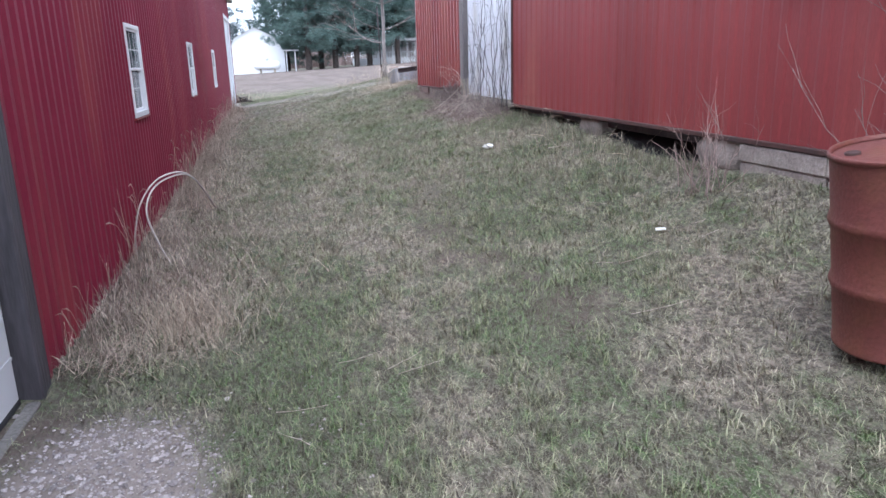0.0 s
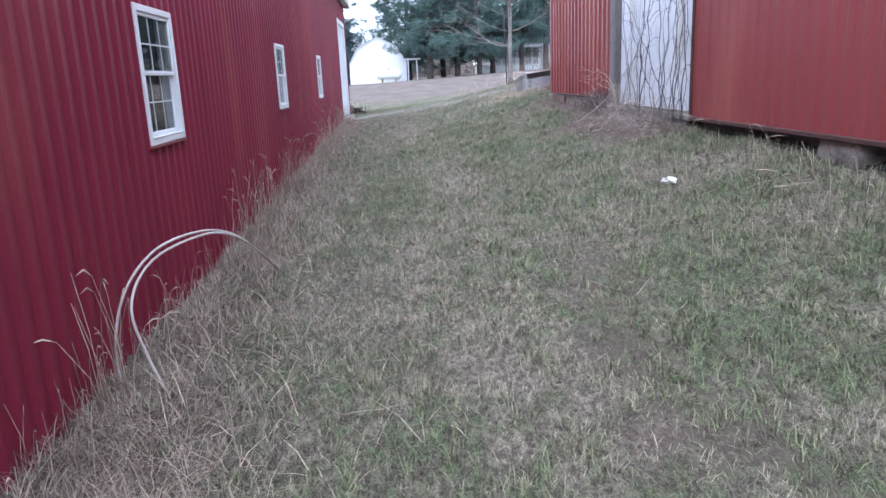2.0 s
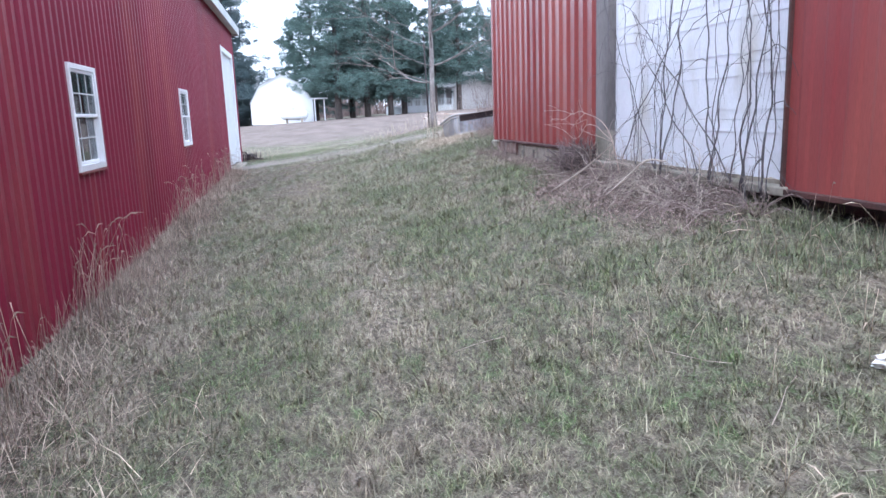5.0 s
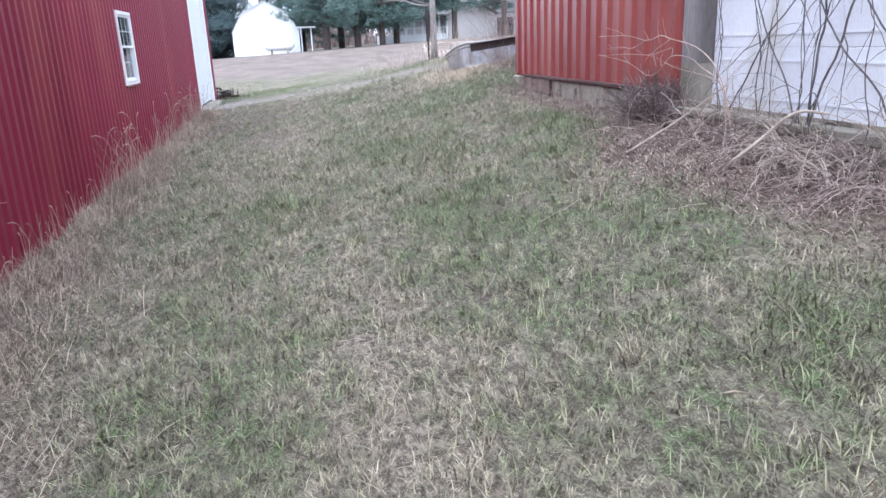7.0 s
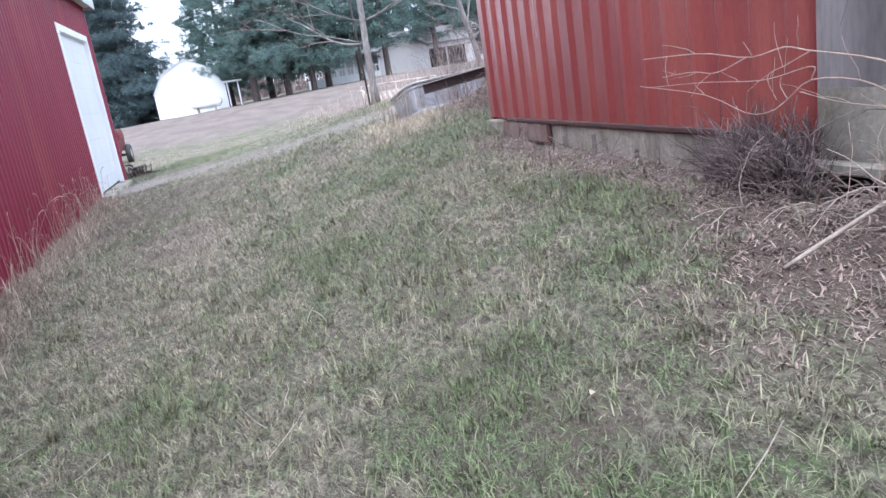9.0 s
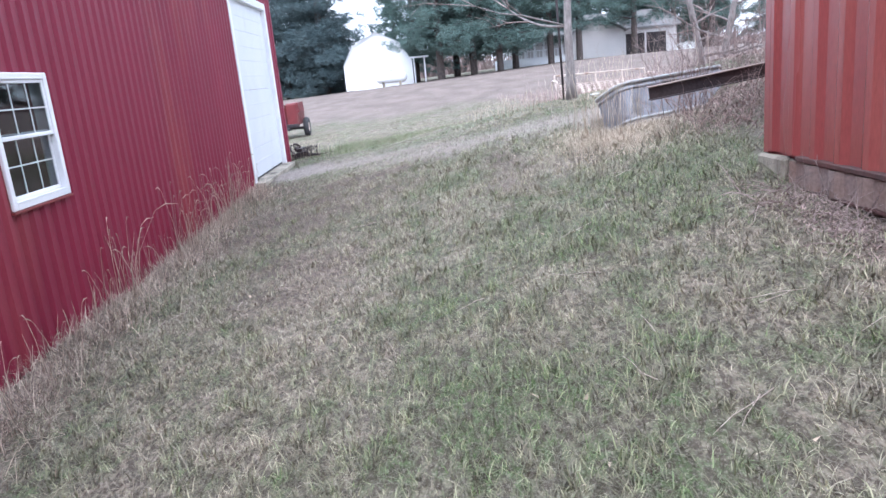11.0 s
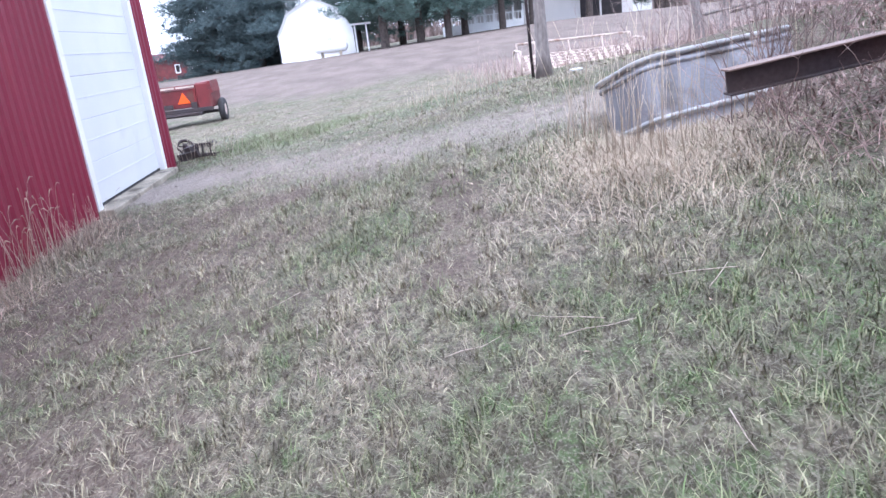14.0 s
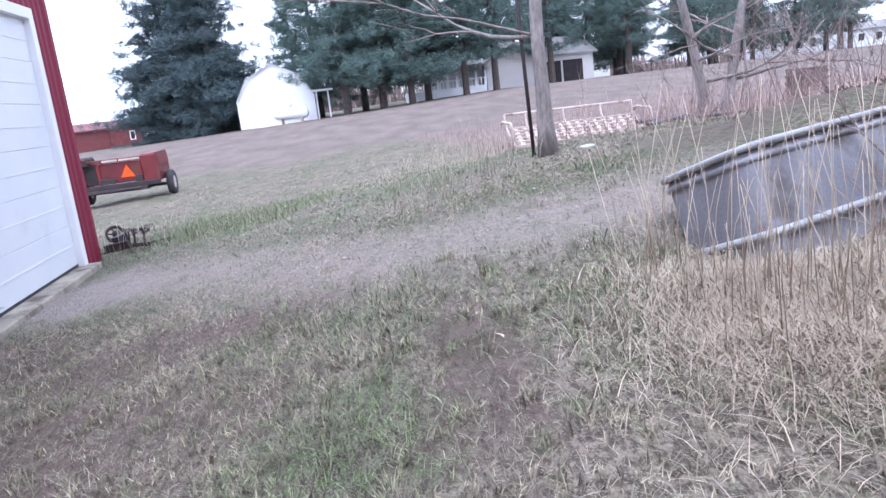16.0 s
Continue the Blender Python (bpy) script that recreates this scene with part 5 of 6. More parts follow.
def tub_ring(inset, z, n=24):
    """A rectangle with rounded corners, in the tank's own frame."""
    r, out = 0.2, []
    for cx, cy, a0 in ((tl - r, tw - r, 0), (r, tw - r, 90), (r, r, 180), (tl - r, r, 270)):
        for k in range(n // 2 + 1):
            a = radians(a0 + 90 * k / (n // 2))
            out.append(Vector((cx + (r - inset) * math.cos(a), cy + (r - inset) * math.sin(a), z)))
    return out


def rings(name, levels, material, parent, label="", close=False):
    verts, faces = [], []
    k = len(tub_ring(*levels[0]))
    for inset, z in levels:
        verts += [tank_m @ v for v in tub_ring(inset, z)]
    for i in range(len(levels) - 1):
        for j in range(k):
            a, b = i * k + j, i * k + (j + 1) % k
            faces.append((a, b, b + k, a + k))
    if close:
        faces.append(tuple((len(levels) - 1) * k + j for j in range(k)))
    return flat(name, verts, faces, material, parent, label, shade=True)


tank = thing("stock_tank", TA - Vector((0, 0, th)), "long grey stock tank tilted on the slope among dry weeds", "tank")
rings("tank_wall", [(0.03, -th - 0.3), (0.012, -th), (0.01, -th + 0.02), (0.02, -0.09), (0.018, -0.05), (0.03, -0.05), (0.06, -th + 0.03)], M_GALV, tank, close=True)
rings("upper_bead", [(0.022, -0.115), (0.002, -0.105), (-0.004, -0.09), (0.002, -0.072), (0.02, -0.066)], M_GALV, tank)
rings("rim", [(0.02, -0.04), (-0.016, -0.034), (-0.021, -0.012), (-0.012, 0.0), (0.055, 0.0), (0.065, -0.02), (0.06, -0.05)], M_RIM, tank, "worn pale rolled rim")
rings("bottom_band", [(0.02, -th + 0.02), (-0.018, -th + 0.012), (-0.022, -th - 0.02), (0.02, -th - 0.035)], M_RIM, tank)

# ---- trees ----
def bare_tree(name, at, height, r, seed, label, trunks=1, spreadout=1.0, lean=(0, 0), detail=4, low=0.25, arms=()):
    rnd = random.Random(seed)
    root = thing(name, at, label, "tree")
    for t in range(trunks):
        limbs, twigs = [], []
        base = Vector(at) + Vector((t * 0.35, rnd.uniform(-0.1, 0.1), -0.1))
        way = Vector((lean[0] + (t - (trunks - 1) / 2) * 0.3, lean[1], 1))
        trunk = wander(base, way, height, 16, 0.05, rnd)
        rad = [r * ((1 - 0.055 * i) + 0.5 * math.exp(-i * 1.5)) for i in range(17)]
        tubes("trunk", [(trunk, rad)], M_BARK, root, sides=10)

        def grow(p, d, L, rr, level):
            n = 6
            run = wander(p, d, L, n, 0.16, rnd, -0.03 if level < 2 else 0.02)
            (limbs if level < 2 else twigs).append((run, [rr * (1 - 0.12 * i) for i in range(n + 1)]))
            if level >= detail:
                return
            for _ in range(3 if level < 2 else 2):
                j = rnd.randint(2, n)
                dd = (run[j] - run[j - 1]).normalized() + Vector((rnd.uniform(-1, 1), rnd.uniform(-1, 1), rnd.uniform(-0.35, 0.7))) * 0.75
                grow(run[j], dd, L * rnd.uniform(0.4, 0.65), rr * 0.5, level + 1)

        for z, a, L in arms:
            i = min(15, max(1, round(z / height * 16)))
            grow(trunk[i], Vector((math.cos(radians(a)), math.sin(radians(a)), 0.32)), L, rad[i] * 0.25, 1)
        for i in range(int(16 * low), 17):
            for _ in range(2 if i > 6 else 1):
                a = rnd.uniform(0, 6.28)
                grow(trunk[i], Vector((math.cos(a), math.sin(a), rnd.uniform(0.0, 0.9))), height * rnd.uniform(0.18, 0.36) * spreadout * (1.1 - 0.035 * i), rad[i] * 0.42, 1)
        for limb in limbs:
            tubes("limb", [limb], M_BARK, root, sides=5)
        tagged(tubes("twig_mass", twigs, M_TWIG, root, sides=3), kind="stuff")
    return root


bare_tree("bare_tree", (6.32, 24.7, gz(6.32, 24.7)), 8.2, 0.095, 5, "bare grey deciduous tree beside a steel pole", lean=(-0.035, 0), low=0.2, arms=((1.6, 178, 2.8), (1.9, 205, 2.6), (2.2, 15, 2.2), (2.5, 150, 3.0), (2.9, 340, 2.8), (3.2, 190, 3.2), (3.6, 80, 2.6), (3.9, 20, 3.0), (4.3, 250, 2.8)))
bare_tree("twin_tree", (10.6, 28.6, gz(10.6, 28.6)), 6.5, 0.10, 9, "bare tree with two leaning grey trunks", trunks=2, low=0.14, lean=(0.05, 0))
for k, (x, y, h) in enumerate(((14.2, 33, 4.0), (17.5, 31, 3.6), (13.0, 24.5, 3.4), (18.5, 37, 4.2))):
    bare_tree("bare_sapling", (x, y, gz(x, y)), h, 0.04, 30 + k, "thin bare sapling in the brush", low=0.15, detail=3)
pole = thing("steel_pole", (6.22, 25.0, gz(6.22, 25.0)), "thin dark steel pole leaning beside a bare tree", "pole")
tubes("shaft", [([(6.22, 25.0, gz(6.22, 25.0) - 0.2), (6.14, 25.02, gz(6.22, 25) + 2.9)], 0.024)], M_RUSTDARK, pole, sides=8)
tubes("cap", [([(6.141, 25.02, gz(6.22, 25) + 2.85), (6.139, 25.02, gz(6.22, 25) + 2.93)], 0.03)], M_RUSTDARK, pole, sides=8)


def pine_meshes(height, radius, clear, seed, material, dense=1.0, droop=0.25, cone=1.0, step=(0.28, 0.5)):
    """Trunk, boughs and needle clumps of a pine as mesh data about the origin."""
    rnd = random.Random(seed)
    gen = np.random.default_rng(seed)
    tv, tf = tube_data([(0, 0, -0.3), (0, 0, height * 0.5), (0, 0, height * 0.97)], [0.024 * height, 0.016 * height, 0.03], 8)
    bv, bf = [], []
    centres = []
    z = clear
    while z < height * 0.98:
        f = (z - clear) / (height - clear)
        reach = radius * ((1 - f) ** (0.75 * cone) * 0.95 + 0.05) * rnd.uniform(0.75, 1.1)
        for b in range(max(3, int(6 * (1 - f * 0.4)))):
            a = rnd.uniform(0, 6.28)
            L = reach * rnd.uniform(0.6, 1.1)
            tip = Vector((math.cos(a) * L, math.sin(a) * L, z + L * rnd.uniform(-droop, 0.15)))
            v, q = tube_data([(0, 0, z), tip * 0.5 + Vector((0, 0, z * 0.5 + 0.06 * L)), tip], [0.05, 0.035, 0.012], 4)
            o = len(bv)
            bv += v
            bf += [tuple(i + o for i in k) for k in q]
            m = max(4, int(L * 8.5 * dense))
            for s in range(m):
                t = 0.25 + 0.78 * (s + rnd.random()) / m
                w = 0.13 * L + 0.12
                centres.append((tip.x * t + rnd.gauss(0, w), tip.y * t + rnd.gauss(0, w), z + (tip.z - z) * t + rnd.gauss(0, 0.16)))
        z += rnd.uniform(*step)
    c = np.array(centres)
    per = 26
    n = len(c) * per
    root = np.repeat(c, per, 0) + gen.normal(0, 0.12, (n, 3))
    d = gen.normal(0, 1, (n, 3))
    d[:, 2] = d[:, 2] * 0.5 + 0.15
    d /= np.linalg.norm(d, axis=1)[:, None]
    s = np.cross(d, gen.normal(0, 1, (n, 3)))
    s /= np.linalg.norm(s, axis=1)[:, None]
    L = gen.uniform(0.15, 0.42, n)[:, None]
    W = gen.uniform(0.012, 0.03, n)[:, None]
    co = np.stack([root - s * W, root + s * W, root + d * L], 1)
    cm = bpy.data.meshes.new("crown")
    cm.vertices.add(n * 3)
    cm.vertices.foreach_set("co", co.ravel())
    cm.loops.add(n * 3)
    cm.loops.foreach_set("vertex_index", np.arange(n * 3))
    cm.polygons.add(n)
    cm.polygons.foreach_set("loop_start", np.arange(n) * 3)
    cm.polygons.foreach_set("loop_total", np.full(n, 3))
    cm.update()
    cm.materials.append(material)
    tm = bpy.data.meshes.new("trunk")
    tm.from_pydata([tuple(v) for v in tv], [], tf)
    tm.materials.append(M_PINEBARK)
    bm_ = bpy.data.meshes.new("boughs")
    bm_.from_pydata([tuple(v) for v in bv], [], bf)
    bm_.materials.append(M_PINEBARK)
    return tm, bm_, cm


def pine(label, meshes):
    root = thing("pine_tree", (0, 0, 0), label, "tree", "pines behind the field")
    for nm, me in zip(("trunk", "bough_mass", "crown"), meshes):
        tagged(placed(nm, me, None, root), kind="" if nm == "trunk" else "stuff")
    return root


spruce = pine("tall dense dark spruce beside the white shed", pine_meshes(16.5, 5.8, 0.4, 3, M_SPRUCE, 1.35, 0.2, 0.95))
p_a = pine("tall blue green pine with a clear trunk", pine_meshes(14, 4.6, 2.6, 4, M_NEEDLE, 1.0, 0.25, 0.7, (0.34, 0.6)))
p_b = pine("tall blue green pine with drooping boughs", pine_meshes(13, 4.2, 2.2, 5, M_NEEDLE, 0.95, 0.35, 0.6, (0.36, 0.62)))
p_c = pine("open grown pine with a long bare trunk", pine_meshes(13.5, 3.8, 3.3, 6, M_NEEDLE, 0.85, 0.15, 0.7, (0.42, 0.75)))


def stand(tree, x, y, turn=0.0):
    tree.matrix_basis = pose(x, y, gz(x, y), 0, 0, turn)


stand(spruce, -5.2, 81)
stand(p_a, 5.6, 71.5)
stand(p_b, 3.6, 77.5, 40)
stand(p_c, 8.6, 74, 90)
for u, v, a in ((-9.5, 85, 120), (-7.6, 88.5, 230)):
    copy_thing(spruce, pose(u, v, gz(u, v), 0, 0, a))
copy_thing(p_b, pose(1.7, 86, gz(1.7, 86), 0, 0, 70) @ Matrix.Scale(0.88, 4))
for src, x, y, a in ((p_b, 10.8, 73, 200), (p_a, 7.5, 80, 100), (p_c, 15.8, 76, 10), (p_c, 18.4, 76, 150), (p_a, 13.0, 79, 220), (p_b, 24.0, 90, 300),
                     (p_c, 33, 82, 60), (p_a, 29, 92, 170), (p_c, 41, 84, 250), (p_c, 47, 92, 20), (p_a, 38, 97, 330), (p_b, 56, 98, 120), (p_c, 60, 88, 200), (p_c, 66, 94, 80),
                     (p_a, 72, 106, 10), (p_c, 80, 92, 140), (p_b, 52, 106, 45), (p_a, 90, 104, 260), (p_b, 20, 97, 210), (p_a, 62, 110, 300), (p_c, 24.8, 80.5, 130), (p_b, 27.5, 93, 15), (p_c, 31, 87, 130), (p_a, 35.5, 90, 77), (p_b, 44, 91, 205), (p_b, 34, 102, 60), (p_a, 50, 96, 140), (p_b, 16.5, 101, 25), (p_a, 24, 104, 190), (p_b, 42, 104, 280), (p_a, 57, 103, 95), (p_b, 66, 104, 350), (p_a, 10.5, 95, 66)):
    copy_thing(src, pose(x, y, gz(x, y), 0, 0, a))

x, y = scatter(22000, -6, 150, 124, 140, lambda x, y: 0.6 + 0.4 * np.sin(x * 0.21) * np.sin(x * 0.053 + 1))
n = len(x)
blades("far_woods", x, y, nrng.uniform(1.2, 4.6, n) * (1 + 0.35 * np.sin(x * 0.17)), nrng.uniform(0.05, 1.0, n), nrng.uniform(0.05, 0.16, n), M_TWIG, "far line of leafless woods beyond the pines")

# ---- white gambrel shed across the field ----
def gambrel(at, w, depth, eave, top):
    x0, y0 = at
    z0 = gz(x0 + w / 2, y0) - 0.05
    s = thing("gambrel_shed", (x0 + w / 2, y0, z0), "white gambrel-roofed garden shed across the field", "shed")
    prof = [(0, 0), (w, 0), (w, eave), (w * 0.84, eave + (top - eave) * 0.62), (w / 2, top), (w * 0.16, eave + (top - eave) * 0.62), (0, eave)]
    bm = bmesh.new()
    a = [bm.verts.new((x0 + x, y0, z0 + z)) for x, z in prof]
    b = [bm.verts.new((x0 + x, y0 + depth, z0 + z)) for x, z in prof]
    bm.faces.new(a), bm.faces.new(b[::-1])
    for i in range(7):
        j = (i + 1) % 7
        bm.faces.new((a[i], b[i], b[j], a[j]))
    part("shed_wall", bm, M_WHITESIDE, s)
    for (xa, za), (xb, zb) in zip(prof[2:6], prof[3:7]):
        d = Vector((xb - xa, 0, zb - za))
        nrm = Vector((d.z, 0, -d.x)).normalized() * -0.07
        if nrm.z < 0:
            nrm = -nrm
        bm = bmesh.new()
        q = [bm.verts.new((x0 + px + ox, yy, z0 + pz + oz)) for yy in (y0 - 0.18, y0 + depth + 0.18) for (px, pz), (ox, oz) in (((xa, za), (0, 0)), ((xb, zb), (0, 0)), ((xb, zb), (nrm.x, nrm.z)), ((xa, za), (nrm.x, nrm.z)))]
        for i in range(4):
            bm.faces.new((q[i], q[(i + 1) % 4], q[4 + (i + 1) % 4], q[4 + i]))
        bm.faces.new(q[:4]), bm.faces.new(q[4:][::-1])
        part("roof_slope", bm, M_FASCIA, s)
    for i in range(1, 12):
        zz = z0 + i * eave / 6
        part("siding_lap", boxes((x0 + 0.3, y0 - 0.02, zz, x0 + w - 0.3, y0 - 0.004, zz + 0.025)), M_WHITESIDE, s) if zz < z0 + top * 0.62 else None
    return s


gambrel((-2.64, 73.5), 5.9, 7, 2.0, 4.66)
lp = thing("gas_tank", (1.4, 71.6, gz(1.4, 71.6)), "white horizontal gas tank in front of the shed", "tank")
lathe("vessel", [(0.001, -1.35), (0.25, -1.28), (0.42, -1.1), (0.46, -0.9), (0.46, 0.9), (0.42, 1.1), (0.25, 1.28), (0.001, 1.35)], (1.4, 71.6, gz(1.4, 71.6) + 0.75), M_WHITESIDE, lp, 20, turn=Matrix.Rotation(radians(90), 4, "Y"))
lathe("dome", [(0.16, 0.4), (0.16, 0.6), (0.1, 0.68), (0.001, 0.7)], (1.4, 71.6, gz(1.4, 71.6) + 0.75), M_FASCIA, lp, 14)
for xx in (0.7, 2.1):
    part("saddle", boxes((xx - 0.1, 71.3, gz(1.4, 71.6) - 0.1, xx + 0.1, 71.9, gz(1.4, 71.6) + 0.4)), M_CONC, lp)
arb = thing("garden_arbour", (3.7, 73, gz(3.7, 73)), "white wooden arbour beside the white shed", "arbour")
for xx in (3.35, 4.25):
    part("arbour_post", boxes((xx, 72.9, 1.3, xx + 0.12, 73.02, 3.6)), M_WHITESIDE, arb)
part("arbour_beam", boxes((3.1, 72.88, 3.6, 4.7, 73.04, 3.75)), M_WHITESIDE, arb)


def house(name, x0, y0, w, depth, wall_h, ridge, label, material, windows=(), dark=(), along=True, roof=None):
    z0 = gz(x0 + w / 2, y0) - 0.1
    h = thing(name, (x0 + w / 2, y0, z0), label, "house")
    bm = boxes((x0, y0, z0, x0 + w, y0 + depth, z0 + wall_h))
    if not along:
        t = [bm.verts.new((x0, y0, z0 + wall_h)), bm.verts.new((x0 + w, y0, z0 + wall_h)), bm.verts.new((x0 + w / 2, y0, z0 + ridge))]
        bm.faces.new(t)
    part("wall", bm, material, h)
    bm = bmesh.new()
    o = 0.35
    if along:
        q = [(x0 - o, y0 - o, wall_h - 0.05), (x0 + w + o, y0 - o, wall_h - 0.05), (x0 + w + o, y0 + depth / 2, ridge), (x0 - o, y0 + depth / 2, ridge), (x0 - o, y0 + depth + o, wall_h - 0.05), (x0 + w + o, y0 + depth + o, wall_h - 0.05)]
        fs = [(0, 1, 2, 3), (3, 2, 5, 4)]
    else:
        q = [(x0 - o, y0 - o, wall_h - 0.1), (x0 + w / 2, y0 - o, ridge + 0.05), (x0 + w / 2, y0 + depth, ridge + 0.05), (x0 - o, y0 + depth, wall_h - 0.1), (x0 + w + o, y0 - o, wall_h - 0.1), (x0 + w + o, y0 + depth, wall_h - 0.1)]
        fs = [(0, 1, 2, 3), (1, 4, 5, 2)]
    vs = [bm.verts.new((a, b, z0 + c)) for a, b, c in q]
    faces = [bm.faces.new([vs[i] for i in k]) for k in fs]
    ex = bmesh.ops.extrude_face_region(bm, geom=faces)
    bmesh.ops.translate(bm, vec=(0, 0, 0.15), verts=[v for v in ex["geom"] if isinstance(v, bmesh.types.BMVert)])
    part("roof", bm, roof or M_SHINGLE, h)
    for a, b, c, d in windows:
        wd = part("window", boxes((x0 + a - 0.1, y0 - 0.05, z0 + c - 0.1, x0 + b + 0.1, y0 - 0.005, z0 + c), (x0 + a - 0.1, y0 - 0.05, z0 + d, x0 + b + 0.1, y0 - 0.005, z0 + d + 0.1),
                                  (x0 + a - 0.1, y0 - 0.05, z0 + c, x0 + a, y0 - 0.005, z0 + d), (x0 + b, y0 - 0.05, z0 + c, x0 + b + 0.1, y0 - 0.005, z0 + d)), M_WHITESIDE, h)
        part("pane", boxes((x0 + a, y0 - 0.03, z0 + c, x0 + b, y0 - 0.01, z0 + d)), M_DARK, wd)
    for a, b, c, d in dark:
        # The wall stays closed; a dark panel paints the shade inside the bay.
        part("garage_opening", boxes((x0 + a, y0 - 0.02, z0 + c, x0 + b, y0 - 0.004, z0 + d)), M_DARK, h, "dark panel painting the shade of an open garage bay")
    return h


house("house", 19.4, 84, 10.8, 8, 2.6, 4.4, "pale single-storey house with a dark garage bay", M_BEIGE, ((0.8, 1.8, 1.0, 2.1), (3.0, 4.0, 1.0, 2.1)), ((5.6, 7.5, 0.1, 2.1), (7.7, 9.7, 0.1, 2.1)))
house("gable_wing", 19.2, 82.6, 5.2, 1.35, 2.5, 3.9, "pale gabled front wing of the house", M_BEIGE, (), along=False)
porch = thing("porch", (15.5, 83, gz(15.5, 83)), "white porch with railings and slim columns", "porch")
pz = gz(15.5, 83)
part("porch_base", boxes((11.8, 82.5, pz - 0.2, 19.1, 86, pz + 0.75)), M_WHITESIDE, porch)
part("porch_wall", boxes((13.6, 84.5, pz + 0.75, 19.1, 86, pz + 2.7)), M_BEIGE, porch)
for xx in np.arange(13.6, 19.1, 0.9):
    part("column", boxes((xx, 82.6, pz + 0.75, xx + 0.16, 82.76, pz + 2.5)), M_WHITESIDE, porch)
part("rail", boxes((11.9, 82.55, pz + 1.35, 19.0, 82.62, pz + 1.45)), M_WHITESIDE, porch)
for xx in np.arange(12.0, 19.0, 0.3):
    part("baluster", boxes((xx, 82.56, pz + 0.75, xx + 0.07, 82.61, pz + 1.35)), M_WHITESIDE, porch)
bm = bmesh.new()
vs = [bm.verts.new(p) for p in ((13.2, 82.2, pz + 2.5), (19.3, 82.2, pz + 2.5), (19.3, 86, pz + 3.4), (13.2, 86, pz + 3.4), (13.2, 82.2, pz + 2.7), (19.3, 82.2, pz + 2.7), (19.3, 86, pz + 3.6), (13.2, 86, pz + 3.6))]
for q in ((0, 1, 2, 3), (4, 7, 6, 5), (0, 4, 5, 1), (1, 5, 6, 2), (2, 6, 7, 3), (3, 7, 4, 0)):
    bm.faces.new([vs[i] for i in q])
part("porch_roof", bm, M_SHINGLE, porch)
house("far_house", 67, 112, 9, 7, 4.6, 6.4, "white two-storey house beyond the pines", M_WHITESIDE, tuple((a, a + 0.9, c, c + 1.2) for a in (0.8, 2.8, 4.9, 7.0) for c in (0.9, 3.1)))
house("far_house", 38, 118, 8, 6, 2.6, 4.2, "low white house behind the pines", M_WHITESIDE, ((1, 2, 1, 2), (4, 5, 1, 2)))
house("far_house", 84, 116, 12, 6, 2.6, 3.8, "low white building beyond the pines", M_WHITESIDE, ((1, 2, 1, 2), (4, 5, 1, 2), (8, 9, 1, 2)))
house("red_barn", -24.5, 102, 4.4, 6, 2.3, 3.1, "small red barn far across the field", M_IMPL, (), roof=M_IMPL)
house("red_barn", -19.8, 101, 3.4, 6, 2.2, 2.9, "small red barn with white corners far off", M_IMPL, ((2.2, 2.6, 0.8, 1.6),), roof=M_IMPL)
house("garden_shed", -15.8, 99, 2.4, 3, 1.4, 1.9, "small pale shed beyond the field", M_WHITESIDE, ((0.6, 1.4, 0.5, 1.0),))

# ---- hay baler beyond the shed ----
bx0, by0 = -1.45, 39.6
bz = gz(bx0 - 1, by0)
baler = thing("hay_baler", (bx0 - 1.2, by0, bz), "faded red hay baler with an orange triangle sign", "baler")
part("bale_chamber", boxes((bx0 - 2.3, by0, bz + 0.62, bx0 - 0.25, by0 + 1.2, bz + 1.25), bevel=0.03), M_IMPL, baler)
part("side_shield", boxes((bx0 - 0.62, by0 - 0.1, bz + 0.55, bx0 - 0.12, by0 + 1.5, bz + 1.42), bevel=0.05), M_IMPL, baler)
part("top_rail", boxes((bx0 - 2.2, by0 - 0.06, bz + 1.26, bx0 - 0.3, by0 + 0.02, bz + 1.38), bevel=0.01), M_IMPL, baler)
part("knotter_box", boxes((bx0 - 2.75, by0 + 0.1, bz + 0.75, bx0 - 2.2, by0 + 0.9, bz + 1.45), bevel=0.06), M_RUSTDARK, baler)
part("pickup_tray", boxes((bx0 - 2.9, by0 - 0.3, bz + 0.35, bx0 - 0.5, by0 + 0.4, bz + 0.46), bevel=0.01), M_RUSTDARK, baler)
part("axle", boxes((bx0 - 2.4, by0 + 0.55, bz + 0.34, bx0 + 0.05, by0 + 0.65, bz + 0.44)), M_RUSTDARK, baler)
part("yellow_guard", boxes((bx0 - 3.0, by0 - 0.05, bz + 0.55, bx0 - 2.6, by0 + 0.1, bz + 1.0), bevel=0.05), M_CREAM, baler)
bm = bmesh.new()
tri = [(bx0 - 1.28, bz + 0.78), (bx0 - 0.86, bz + 0.78), (bx0 - 1.07, bz + 1.15)]
va = [bm.verts.new((a, by0 - 0.03, c)) for a, c in tri]
vb = [bm.verts.new((a, by0 - 0.015, c)) for a, c in tri]
bm.faces.new(va), bm.faces.new(vb[::-1])
for i in range(3):
    bm.faces.new((va[i], va[(i + 1) % 3], vb[(i + 1) % 3], vb[i]))
part("triangle_sign", bm, M_ORANGE, baler, "orange slow vehicle triangle")
part("lettering_bar", boxes((bx0 - 1.75, by0 - 0.064, bz + 1.29, bx0 - 1.3, by0 - 0.061, bz + 1.35), (bx0 - 1.25, by0 - 0.064, bz + 1.29, bx0 - 0.6, by0 - 0.061, bz + 1.35)), M_CREAM, baler, "worn pale lettering bars")
